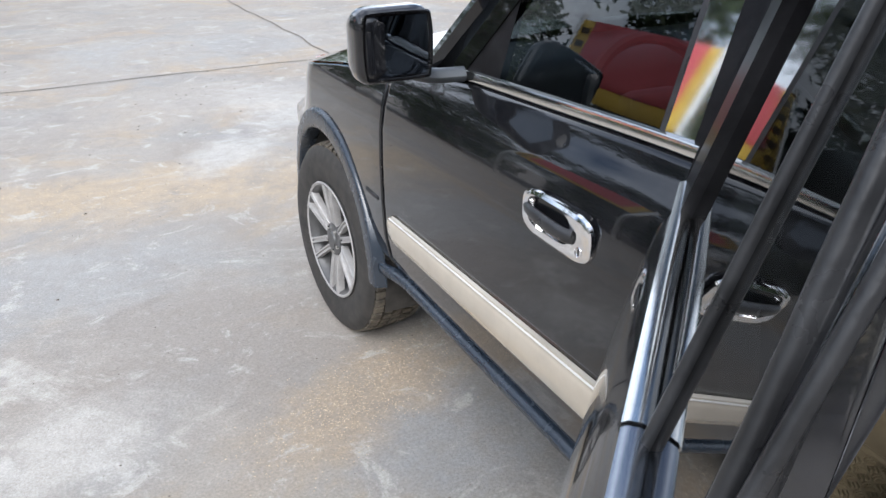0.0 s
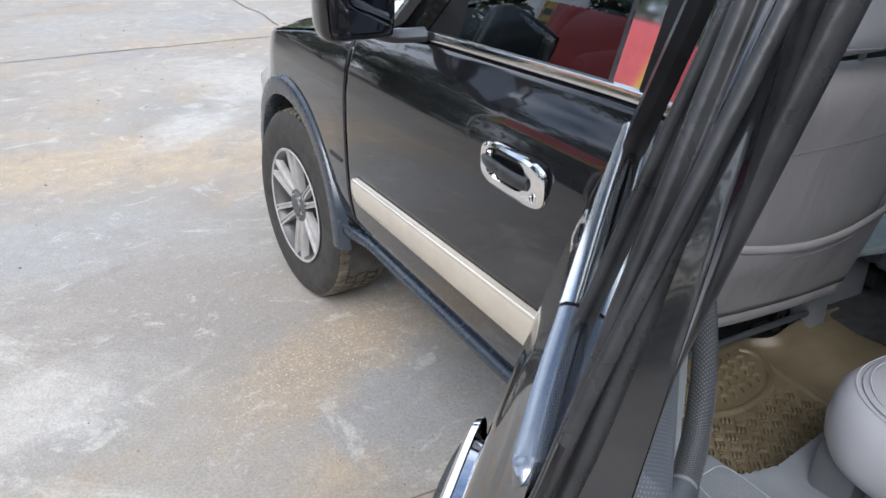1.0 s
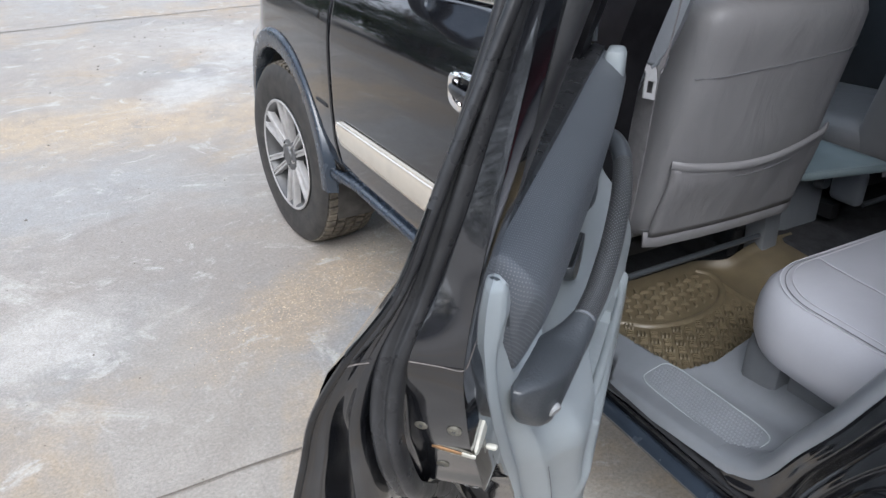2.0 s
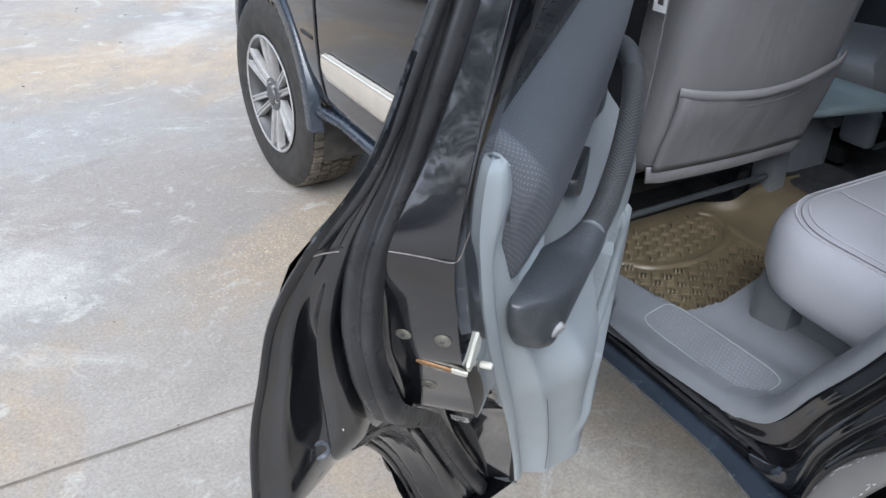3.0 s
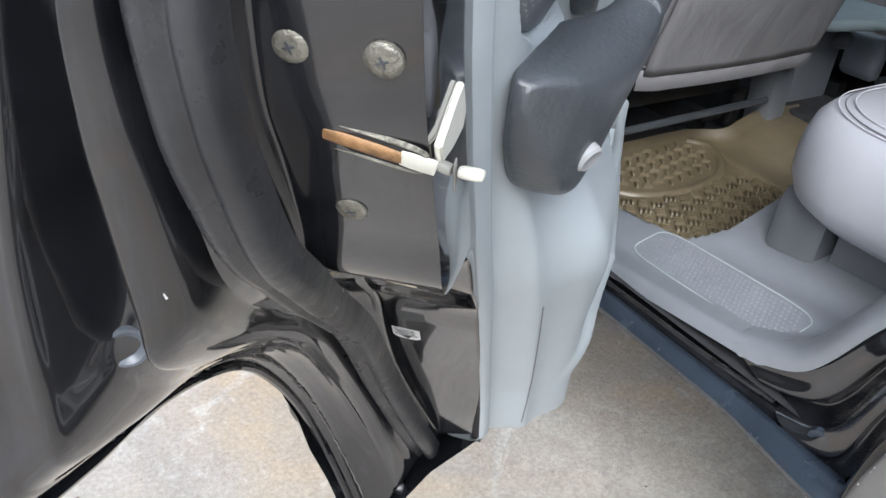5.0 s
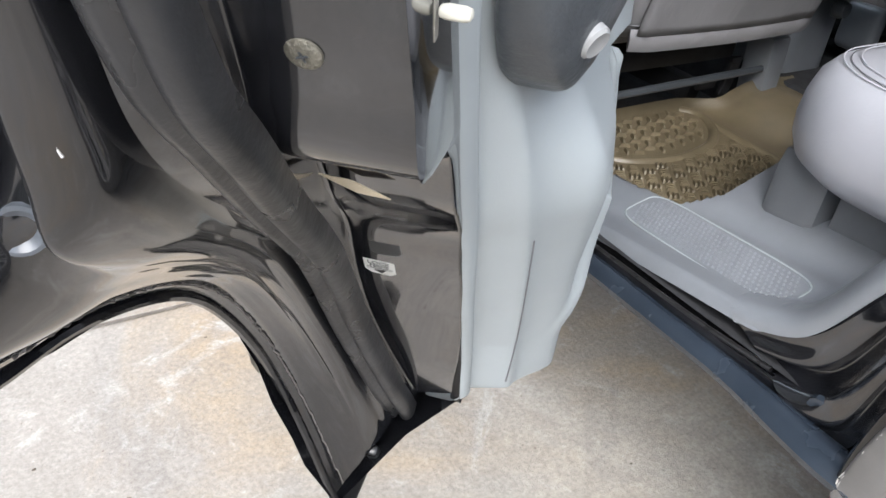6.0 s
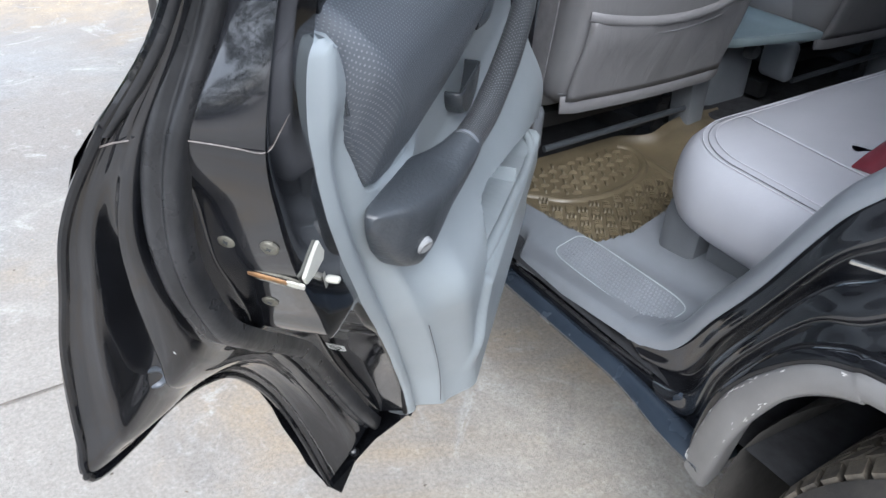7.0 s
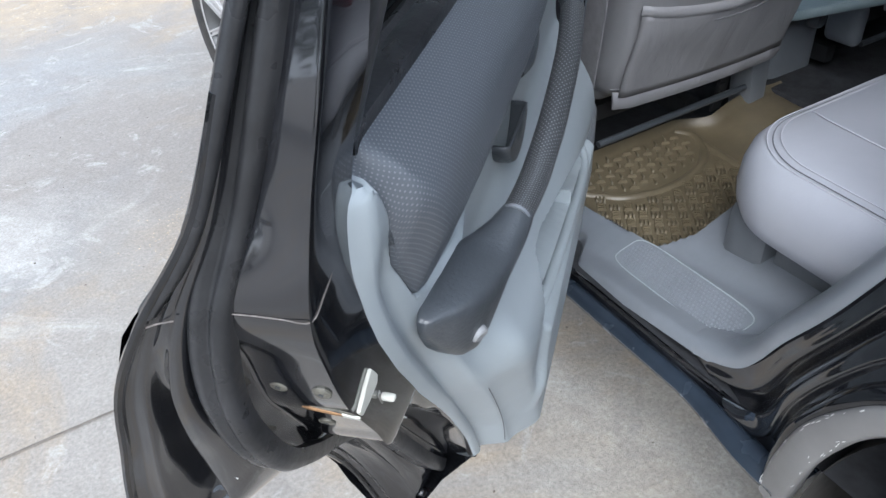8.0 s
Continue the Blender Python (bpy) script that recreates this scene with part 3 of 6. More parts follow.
def well(c, r=0.40):
    """Inner wheel housing."""
    rows = []
    for k in range(33):
        a = radians(-20 + 220 * k / 32)
        rows.append([(x, c[0] + r * math.cos(a) * (1 if x < 1.1 else 0.98), c[1] + r * math.sin(a)) for x in (0.85, 0.95, 1.1, 1.16)])
    bm = grid(rows)
    # inner wall
    bm.verts.ensure_lookup_table()
    m = [r_[-1] for r_ in rows]
    ctr = bm.verts.new((1.16, c[0], c[1]))
    vs = [bm.verts.new(p) for p in m]
    for i in range(len(vs) - 1):
        bm.faces.new((vs[i], vs[i + 1], ctr))
    return bm


LINER = mat("dusty wheel liner", (0.045, 0.041, 0.036), 0.85, vary=0.6, scale=10, bump=0.4, bscale=60)
cpart("wheel_housing", well(FA, 0.376), LINER)
cpart("wheel_housing", well(RW), LINER)


def sstep(a, b, x):
    t = max(0.0, min(1.0, (x - a) / (b - a)))
    return t * t * (3 - 2 * t)


SILL_REAR = [(0.850, 0.405), (0.835, 0.418), (0.828, 0.421), (0.817, 0.419), (0.807, 0.412), (0.800, 0.402), (0.804, 0.392), (0.822, 0.385), (0.88, 0.372), (0.93, 0.370)]
SILL_MID = [(0.864, 0.392), (0.858, 0.403), (0.852, 0.4055), (0.845, 0.404), (0.838, 0.399), (0.834, 0.391), (0.838, 0.381), (0.850, 0.376), (0.88, 0.370), (0.93, 0.370)]
SILL_FRONT = [(0.862, 0.430), (0.842, 0.431), (0.827, 0.428), (0.817, 0.422), (0.813, 0.414), (0.815, 0.405), (0.824, 0.398), (0.848, 0.390), (0.88, 0.380), (0.93, 0.374)]


def sill():
    """A rounded bar that widens towards the rear wheel arch."""
    rows = []
    for y in spaced(0.455, 2.22, 90):
        s = sstep(0.475, 0.665, y)
        w = sstep(0.95, 1.15, y)
        f = max(0.0, (y - 2.05) / 0.17)
        row = []
        for a, b, c in zip(SILL_REAR, SILL_MID, SILL_FRONT):
            x, z = [(a[i] * (1 - s) + b[i] * s) * (1 - w) + c[i] * w for i in (0, 1)]
            x += 0.0003 * noise.noise((y * 9, z * 20, 2.0))
            row.append((0.80 + (x - 0.80) * (1 - 0.8 * min(1, f)), y, z - 0.012 * f))
        rows.append(row)
    return grid(rows)


cpart("sill_cladding", sill(), PLASTIC, "dark plastic sill cladding")

# front door
front_door = empty("front_door", CI @ Matrix.Translation((0, 0, 0)), car)


def fpart(name, bm, material, label="", **k):
    return part(name, bm, material, front_door, label, **k)


FD0, FD1 = 1.045, 2.129


def fd_panel():
    rows = []
    for i in range(61):
        s = i / 60
        row = []
        for k in range(41):
            t = k / 40
            y0 = FD0
            y1 = FD1
            y = y0 + (y1 - y0) * s
            z = 0.437 + (lerp(BELT_F, y) - 0.437) * t
            row.append((side_x(y, z), y, z))
        rows.append(row)
    return grid(rows)


door_skin = fpart("door_skin", fd_panel(), PAINT, "glossy black door panel with reflections", recalc=False)
thick(door_skin, 0.012, -1.0)


def moulding(y0, y1):
    rows = []
    for i in range(41):
        s = i / 40
        y = y1 + (y0 - y1) * s
        e = 1.0 if s > 0.05 else math.sqrt(max(0, 1 - ((0.05 - s) / 0.05) ** 2))
        zc = 0.5825 + 0.02 * s
        h = (0.038 + 0.009 * s) * max(e, 0.05)
        sec = [(0.0, -1), (-0.009, -0.96), (-0.013, -0.8), (-0.0145, -0.3), (-0.0145, 0.45), (-0.013, 0.62), (-0.0115, 0.70), (-0.0125, 0.80), (-0.008, 0.96), (0.0, 1)]
        rows.append([(side_x(y, zc + h * b) + a * max(e, 0.3) - 0.001, y, zc + h * b) for a, b in sec])
    return grid(rows)


fpart("side_moulding", moulding(1.06, 2.105), CREAM, "beige metallic side moulding with a bright top line")


fpart("moulding_line", sweep([(side_x(y, z) - 0.0125, y, z) for y, z in [(2.06 - 0.95 * k / 20, 0.5825 + 0.02 * (2.105 - 2.06 + 0.95 * k / 20) / 1.045 + (0.038 + 0.009 * (0.045 + 0.95 * k / 20) / 1.045) * 0.86) for k in range(21)]], circle(0.0022, 6), 40), mat("polished line", (0.82, 0.81, 0.78), 0.22, metal=0.3), "bright line along the moulding")
cpart("wing_slot", rounded((0.004, 0.095, 0.011), 0.0018, 4, lambda p: Vector((side_x(2.213 + p.y, 0.636) - 0.001 + p.x, 2.213 + p.y, 0.636 + p.z))), DARK, "small black slot in the wing")


def belt_strip(pts, side=-1, w=0.012, h=0.024):
    prof = [(-w / 2, -h / 2), (-w / 2, h * 0.2), (-w * 0.3, h / 2), (w / 2, h / 2), (w / 2, -h / 2)]
    return sweep(pts, prof, 40)


def fbelt(y, dz=0.0, dx=0.0):
    z = lerp(BELT_F, y)
    return (side_x(y, z) + dx, y, z + dz)


fpart("belt_moulding", belt_strip([fbelt(y, 0.012, 0.004) for y in spaced(1.055, 1.86, 8)], w=0.016, h=0.018), STEEL, "polished metal belt moulding")


def fglass():
    rows = []
    for i in range(25):
        row = []
        for k in range(9):
            t = k / 8
            y = 1.06 + (1.87 - 1.06 - 0.47 * t) * i / 24
            z = 1.045 + 0.50 * t
            row.append((0.894 + 0.30 * (z - 1.045), y, z))
        rows.append(row)
    return grid(rows)


fg = fpart("window_glass", fglass(), GLASS, "dark tinted side window glass")
fg.visible_shadow = False


def frame_bar(a, b, w, d, mid=None):
    """An upright frame bar, w along the car and d across."""
    prof = [(-d / 2, -w / 2), (-d / 2, w / 2), (d / 2, w / 2), (d / 2, -w / 2)]
    return sweep([a, b] if mid is None else [a, mid, b], prof, 14, up=(0, 1, 0))


def gl(y, z, dx=0.0):
    return (0.894 + 0.30 * (z - 1.045) + dx, y, z)


fpart("window_pillar_strip", grid([[gl(y, z, -0.006) for z in spaced(1.05, 1.55, 10)] for y in spaced(1.110, 1.178, 4)]), mat("glossy pillar strip", (0.72, 0.72, 0.72), 0.05, metal=1.0, vary=0.08, scale=40), "glossy reflective pillar strip")
fpart("glass_channel", frame_bar(gl(1.183, 1.04), gl(1.183, 1.55), 0.012, 0.012), RUBBER)
fpart("window_frame", frame_bar(gl(1.85, 1.03, 0.004), gl(1.39, 1.56, 0.004), 0.05, 0.03), BLACKGLASS)
fpart("window_frame", frame_bar(gl(1.395, 1.555), gl(1.05, 1.57), 0.05, 0.03), BLACKGLASS)
fpart("window_frame", frame_bar(gl(1.062, 1.04, 0.003), gl(1.062, 1.56, 0.003), 0.092, 0.03), SATIN)
fpart("mirror_sail", grid([[gl(1.67 + 0.20 * s * (1 - t), 1.035 + 0.20 * t, -0.008) for t in spaced(0, 1, 5)] for s in spaced(0, 1, 5)]), SATIN)


def bezel():
    """Chrome surround of the pull handle with a cut-out."""
    bm = bmesh.new()
    rings = []
    for kind in range(5):
        ring = []
        for k in range(40):
            a = 2 * math.pi * k / 40
            e = 0.55
            cx, cz = abs(math.cos(a)) ** e * (1 if math.cos(a) > 0 else -1), abs(math.sin(a)) ** e * (1 if math.sin(a) > 0 else -1)
            W, Hh, x = ((0.107, 0.0445, 0.0), (0.1055, 0.043, -0.006), (0.098, 0.037, -0.010), (0.066, 0.030, -0.0085), (0.062, 0.027, 0.006))[kind]
            cy = 0.0 if kind < 3 else 0.018
            ring.append(bm.verts.new((x, cy + W * cx, Hh * cz + (0.004 if kind > 2 else 0))))
        rings.append(ring)
    for a, b in zip(rings, rings[1:]):
        for i in range(40):
            j = (i + 1) % 40
            bm.faces.new((a[i], a[j], b[j], b[i]))
    return bm


HM = Matrix.Translation((side_x(1.316, 0.876) - 0.002, 1.316, 0.876)) @ pose(0, 0, 0, 0.5, 0, 0)
hb = bezel()
bmesh.ops.transform(hb, matrix=HM, verts=hb.verts)
fpart("handle_surround", hb, CHROME, "chrome pull handle surround")
hc = rounded((0.03, 0.120, 0.050), 0.012, 6)
bmesh.ops.transform(hc, matrix=HM @ Matrix.Translation((0.020, 0.018, 0.004)), verts=hc.verts)
fpart("handle_recess", hc, DARK)
hg = sweep([(-0.006, 0.092, 0.004), (-0.012, 0.075, 0.004), (-0.016, 0.045, 0.003), (-0.017, 0.0, 0.001), (-0.015, -0.040, 0.000), (-0.008, -0.058, 0.000)], circle(0.0105, 12, 0.8, 1.1), 22, scale=lambda s: 0.7 + 0.42 * min(1.0, s * 2.2))
bmesh.ops.transform(hg, matrix=HM, verts=hg.verts)
fpart("door_handle", hg, RUBBER, "black pull handle")
kh = lathe([(-0.0085, 0.0), (-0.0085, 0.007), (-0.0115, 0.0078), (-0.0108, 0.0095), (-0.007, 0.010)], 20)
bmesh.ops.transform(kh, matrix=HM @ Matrix.Translation((0, -0.078, -0.019)), verts=kh.verts)
fpart("key_lock", kh, CHROME)
ks = rounded((0.004, 0.003, 0.012), 0.001, 1)
bmesh.ops.transform(ks, matrix=HM @ Matrix.Translation((-0.0095, -0.078, -0.019)), verts=ks.verts)
fpart("key_slot", ks, DARK)
fpart("seam_backing", grid([[(side_x(2.131, z) + 0.014, y, z) for z in spaced(0.42, 0.985, 14)] for y in (2.08, 2.17)]), DARK)
fpart("door_seam_front", sweep([(side_x(2.1297, z) + 0.0007, 2.1297, z) for z in spaced(0.44, 0.985, 12)], circle(0.0018, 6), 30), SATIN)

# exterior mirror
mirror = empty("exterior_mirror", CI, car)
MC = Vector((0.692, 1.79, 1.122))


def mirror_shell():
    def warp(p):
        k = 1.0 - 0.35 * max(0, p.y) / 0.065
        return Vector((p.x * (1 - 0.10 * max(0, p.y) / 0.07), p.y + 0.012 * p.x / 0.1, p.z * k)) + MC
    return rounded((0.168, 0.11, 0.150), 0.030, 9, warp)


part("mirror_housing", mirror_shell(), PAINT, mirror, "glossy black mirror housing")
mg = rounded((0.132, 0.008, 0.118), 0.003, 4)
bmesh.ops.transform(mg, matrix=Matrix.Translation(MC + Vector((-0.002, -0.0545, 0.002))), verts=mg.verts)
part("mirror_glass", mg, MIRROR, mirror, "dark mirror glass")
part("mirror_rim", sweep([MC + Vector((x * 0.765, -0.0555, z * 0.86)) for x, z in [(-0.095, 0.0), (-0.09, 0.062), (-0.07, 0.075), (0.07, 0.075), (0.09, 0.06), (0.094, 0.0), (0.088, -0.06), (0.07, -0.072), (-0.07, -0.072), (-0.09, -0.06), (-0.095, 0.0)]], circle(0.005, 6), 60, up=(0, 1, 0)), BLACKGLASS, mirror)
part("mirror_foot", sweep([(0.735, 1.79, 1.06), (0.79, 1.79, 1.045), (0.86, 1.775, 1.045)], circle(0.020, 10, 1.2, 0.8), 12), DARKPL, mirror)

# corner lamp
lamp = rounded((0.10, 0.14, 0.09), 0.03, 6, lambda p: Vector((0.945 + p.x + 1.2 * max(0, p.y + 0.05) ** 2, 3.02 + p.y, 0.825 + p.z)))
cpart("corner_lamp", lamp, AMBER, "amber front corner lamp")


def wheel(name, c, x=0.816, steer=0.0):
    w = empty(name, CI @ pose(x, c[0], c[1], 0, 0, steer), car)
    R = TYRE_R
    prof = [(0.02, 0.196), (0.002, 0.203), (-0.007, 0.235), (-0.009, 0.282), (-0.003, 0.306), (0.010, 0.322)]
    tyre = part("tyre", lathe(prof, 72), TYRE, w, "black tyre sidewall dusted with dirt")
    bandp = [(0.010, 0.322), (0.03, 0.3285), (0.06, R - 0.001), (0.105, R), (0.15, R - 0.001), (0.18, 0.3285), (0.2, 0.322), (0.212, 0.28), (0.205, 0.23)]
    part("tyre_carcass", lathe([(a, r - 0.009) for a, r in bandp], 72), TYRE, w)
    # tread blocks
    bm = bmesh.new()
    nb = 60
    for k in range(nb):
        for row in range(5):
            x0 = 0.014 + row * 0.0375
            a0 = 2 * math.pi * (k + 0.12 * (row % 2) + 0.1) / nb
            a1 = a0 + 2 * math.pi * 0.70 / nb
            sk = 0.25 * (1 if row % 2 else -1) * 2 * math.pi / nb
            vs = []
            for rr in (R - 0.011, R + 0.001):
                for x, a in ((x0, a0), (x0 + 0.029, a0 + sk), (x0 + 0.029, a1 + sk), (x0, a1)):
                    q = rr - (0.006 if row in (0, 4) and ((x < 0.03) or (x > 0.18)) else 0)
                    vs.append(bm.verts.new((x, q * math.cos(a), q * math.sin(a))))
            bm.faces.new(vs[4:])
            for i in range(4):
                j = (i + 1) % 4
                bm.faces.new((vs[i], vs[j], vs[4 + j], vs[4 + i]))
    part("tread", bm, TREAD, w, "worn dusty tread blocks", smooth=False)
    rimp = [(0.004, 0.200), (-0.004, 0.203), (-0.006, 0.198), (0.002, 0.189), (0.03, 0.181), (0.10, 0.175), (0.12, 0.0)]
    part("rim", lathe(rimp, 60), RIM, w, "grey alloy rim")
    part("rim_edge", lathe([(-0.0045, 0.2035), (-0.0075, 0.199), (-0.004, 0.193)], 60), RIMFACE, w)
    # pairs of spokes
    for k in range(6):
        for side in (-1, 1):
            a = radians(60 * k + 90)
            pts = []
            for s in spaced(0, 1, 6):
                r = 0.045 + (0.194 - 0.045) * s
                off = side * (0.013 + 0.017 * s)
                pts.append((0.022 - 0.018 * s ** 0.7, r * math.cos(a) - off * math.sin(a), r * math.sin(a) + off * math.cos(a)))
            part("spoke", sweep(pts, [(-0.0085, -0.016), (-0.0105, 0.006), (-0.009, 0.009), (-0.004, 0.009), (-0.003, 0.003), (0.003, 0.003), (0.004, 0.009), (0.009, 0.009), (0.0105, 0.006), (0.0085, -0.016)], 8, up=(-1, 0, 0)), RIMFACE, w)
    part("hub", lathe([(0.0, 0.0), (0.0, 0.026), (0.006, 0.030), (0.008, 0.056), (0.03, 0.062), (0.06, 0.062)], 30), RIM, w)
    for k in range(5):
        a = radians(72 * k + 54)
        bm = lathe([(-0.004, 0.0), (-0.004, 0.007), (0.008, 0.0085)], 8)
        bmesh.ops.transform(bm, matrix=Matrix.Translation((0.004, 0.043 * math.cos(a), 0.043 * math.sin(a))), verts=bm.verts)
        part("wheel_nut", bm, STEEL, w)
    part("brake_disc", lathe([(0.09, 0.05), (0.09, 0.14), (0.10, 0.14)], 30), STEEL, w)
    return w


wheel("front_wheel", FW, 0.793, 4.5)
wheel("rear_wheel", RW)
for nm, c in (("front_wheel", FW), ("rear_wheel", RW)):
    w = empty(nm, CI @ Matrix.Translation((2 * CX - 0.828, c[0], c[1])) @ pose(0, 0, 0, 0, 0, 180), car)
    part("tyre", lathe([(0.02, 0.0), (0.02, 0.215), (-0.006, 0.245), (0.0, 0.30), (0.03, 0.318), (0.18, 0.318), (0.21, 0.29), (0.21, 0.0)], 48), TYRE, w)

# rear quarter: jamb of the open doorway round the arch, and the side behind it


OPEN = [(0.872, 0.66, 0.437), (0.876, 0.585, 0.47), (0.876, 0.535, 0.56), (0.876, 0.49, 0.64), (0.876, 0.43, 0.765), (0.884, 0.385, 0.83), (0.90, 0.34, 0.93), (0.925, 0.31, 1.05), (0.99, 0.28, 1.28), (1.05, 0.27, 1.5)]
J0 = [(0.842, 0.53, 0.400), (0.834, 0.489, 0.42), (0.816, 0.469, 0.515), (0.814, 0.436, 0.592), (0.814, 0.388, 0.658), (0.814, 0.330, 0.690), (0.818, 0.24, 0.79), (0.845, 0.21, 0.98), (0.95, 0.19, 1.28), (1.02, 0.18, 1.5)]


def between(a, b, t, dx=0.0):
    return [tuple(p[i] + (q[i] - p[i]) * t + (dx if i == 0 else 0) for i in range(3)) for p, q in zip(a, b)]


jamb = cpart("rear_door_jamb", loft([J0, between(J0, OPEN, 0.16, 0.004), between(J0, OPEN, 0.22, -0.006), between(J0, OPEN, 0.42, -0.004), between(J0, OPEN, 0.5, 0.012), between(J0, OPEN, 0.62, 0.022), between(J0, OPEN, 0.70, 0.004), between(J0, OPEN, 0.9, 0.002), OPEN], 80, 49), JAMB, "glossy black painted door jamb", angle=70)
cpart("doorway_trim", loft([between(OPEN, OPEN, 0, -0.004), [(x + 0.0, y + 0.012, z + 0.010) for x, y, z in OPEN], [(x + 0.02, y + 0.024, z + 0.014) for x, y, z in OPEN], [(x + 0.06, y + 0.022, z + 0.010) for x, y, z in OPEN], [(x + 0.09, y + 0.0, z - 0.01) for x, y, z in OPEN]], 80, 25), GREYPL, "grey plastic edge trim of the doorway")
quarter = cpart("rear_side_panel", strip_panel(spaced(-0.75, 0.195, 40), lambda y: max(0.42, arch_z(y, RW, 0.46)), lambda y: 1.05, 16), PAINT, "glossy black rear side panel", recalc=False)
thick(quarter, 0.012, -1.0)
cpart("jamb_trim_clip", rounded((0.006, 0.07, 0.006), 0.002, 2, lambda p: Vector((0.852 + p.x - 0.02, 0.352 + p.y, 0.765 + p.z - 0.25 * p.y))), STEEL, "bright metal strip")
pl = lathe([(0.0, 0.0), (-0.003, 0.006), (-0.002, 0.012), (0.004, 0.014)], 16)
bmesh.ops.transform(pl, matrix=Matrix.Translation((0.848, 0.533, 0.426)), verts=pl.verts)
cpart("drain_plug", pl, PLASTIC, "black rubber drain plug")

# rocker and scuff plate
ROCKER = [(0.858, 0.385), (0.861, 0.402), (0.8635, 0.4065), (0.8665, 0.4045), (0.869, 0.399), (0.872, 0.404), (0.876, 0.406), (0.90, 0.400)]
cpart("rocker", loft([[(x, y, z + 0.006 * sstep(0.70, 0.52, y)) for y in (0.49, 0.6, 0.8, 1.1, 1.4)] for x, z in ROCKER], 24), JAMB)
cpart("sill_seal", sweep([(0.866, 0.60, 0.417), (0.8665, 0.7, 0.409), (0.868, 0.85, 0.405), (0.868, 1.0, 0.402)], circle(0.0035, 8), 24), RUBBER)


def plate_z(x, y):
    """The sill moulding falls outwards and towards the front."""
    return 0.434 + 0.31 * (x - 0.931) - 0.108 * (y - 0.893)


def scuff():
    rows = []
    for i in range(97):
        y = 0.530 + (1.12 - 0.530) * i / 96
        row = []
        xo = 0.868 + 0.040 * sstep(0.632, 0.612, y) + 0.010 * sstep(0.60, 0.54, y) + 0.060 * sstep(0.92, 0.99, y)
        for k in range(49):
            q = k / 48
            x = xo + (1.15 - xo) * q
            z = plate_z(max(x, 0.918), y)
            z += 0.015 * math.exp(-((y - 0.624) / 0.018) ** 2) * math.exp(-((x - 0.905) / 0.026) ** 2)
            z += 0.055 * max(0, (0.605 - y) / 0.07) ** 2
            z -= 0.008 * math.exp(-((x - 1.00) / 0.020) ** 2) * sstep(0.86, 0.80, y)
            # opening for the floor mat
            z += (0.392 - z) * sstep(0.985, 0.998, x) * sstep(0.832, 0.846, y - 0.5 * max(0, 1.045 - x))
            d = x - xo
            if d < 0.012:
                z -= 0.016 * ((0.012 - d) / 0.012) ** 2
            row.append((x, y, z))
        rows.append(row)
    return grid(rows)


scuff_plate = cpart("scuff_plate", scuff(), GREYPL, "grey plastic scuff plate with a pimpled panel")


def pad_outline(n=48):
    o = []
    for k in range(n):
        a = 2 * math.pi * k / n
        c, s = math.cos(a), math.sin(a)
        e = 0.36
        o.append((abs(c) ** e * math.copysign(1, c) * 0.033, abs(s) ** e * math.copysign(1, s) * 0.132))
    return o


PLATE = Matrix(((1, 0, 0, 0), (0, 1, 0, 0), (0.31, -0.108, 1, 0), (0, 0, 0, 1)))
pm = Matrix.Translation((0.945, 0.768, plate_z(0.945, 0.768))) @ PLATE @ pose(0, 0, 0, 0, 0, -4)
cpart("scuff_panel", put(prism(pad_outline(), -0.004, 0.0012), pm), GREYPL)
cpart("scuff_panel_rim", sweep([pm @ Vector((x, y, 0.0016)) for x, y in pad_outline() + pad_outline()[:1]], circle(0.0011, 5), 0, caps=False), TRIM)
bm = bmesh.new()
for i in range(9):
    for j in range(36):
        x = -0.0252 + 0.0063 * i
        y = -0.124 + 0.0071 * j + (0.00355 if i % 2 else 0)
        if abs(x) / 0.031 + max(0, abs(y) - 0.108) / 0.018 > 1.05:
            continue
        c = bm.verts.new((x, y, 0.0036))
        ring = [bm.verts.new((x + 0.0023 * math.cos(a), y + 0.0023 * math.sin(a), 0.0010)) for a in [k * math.pi / 3 for k in range(6)]]
        for q in range(6):
            bm.faces.new((ring[q], ring[(q + 1) % 6], c))
cpart("pimple_pattern", put(bm, pm), GREYPL, kind="stuff")

# pillar, floor, cabin shell
cpart("b_pillar", sweep([(0.875, 1.03, 0.42), (0.868, 1.035, 0.6), (0.872, 1.035, 0.9), (0.90, 1.03, 1.05), (0.98, 1.0, 1.3), (1.06, 0.98, 1.58)], [(-0.035, -0.05), (-0.035, 0.05), (0.035, 0.05), (0.035, -0.05)], 24, up=(0, 1, 0)), SATIN, "black painted centre pillar")
cpart("b_pillar_trim", loft([[(0.892 + a, y + 0.035, 0.44 + b), (0.890 + a, y + 0.035, 0.7), (0.902 + a, y + 0.02, 0.93), (0.955 + a, y - 0.015, 1.05), (1.03 + a, y - 0.03, 1.3), (1.10 + a, y - 0.05, 1.56)] for a, y, b in ((-0.018, 0.998, 0), (0.012, 0.986, 0.01), (0.03, 0.994, 0.01), (0.042, 1.05, 0.0), (0.04, 1.15, 0.0))], 30), GREYPL, "grey plastic centre pillar trim")
cpart("floor_pan", loft([[(x, y, z) for y in (0.3, 0.8, 1.4, 2.0)] for x, z in ((0.86, 0.425), (1.0, 0.395), (1.2, 0.38), (1.55, 0.38), (1.58, 0.46), (1.74, 0.46), (1.78, 0.38), (2.3, 0.38), (2.46, 0.43))], 12), CARPET, "dark carpeted cabin floor")


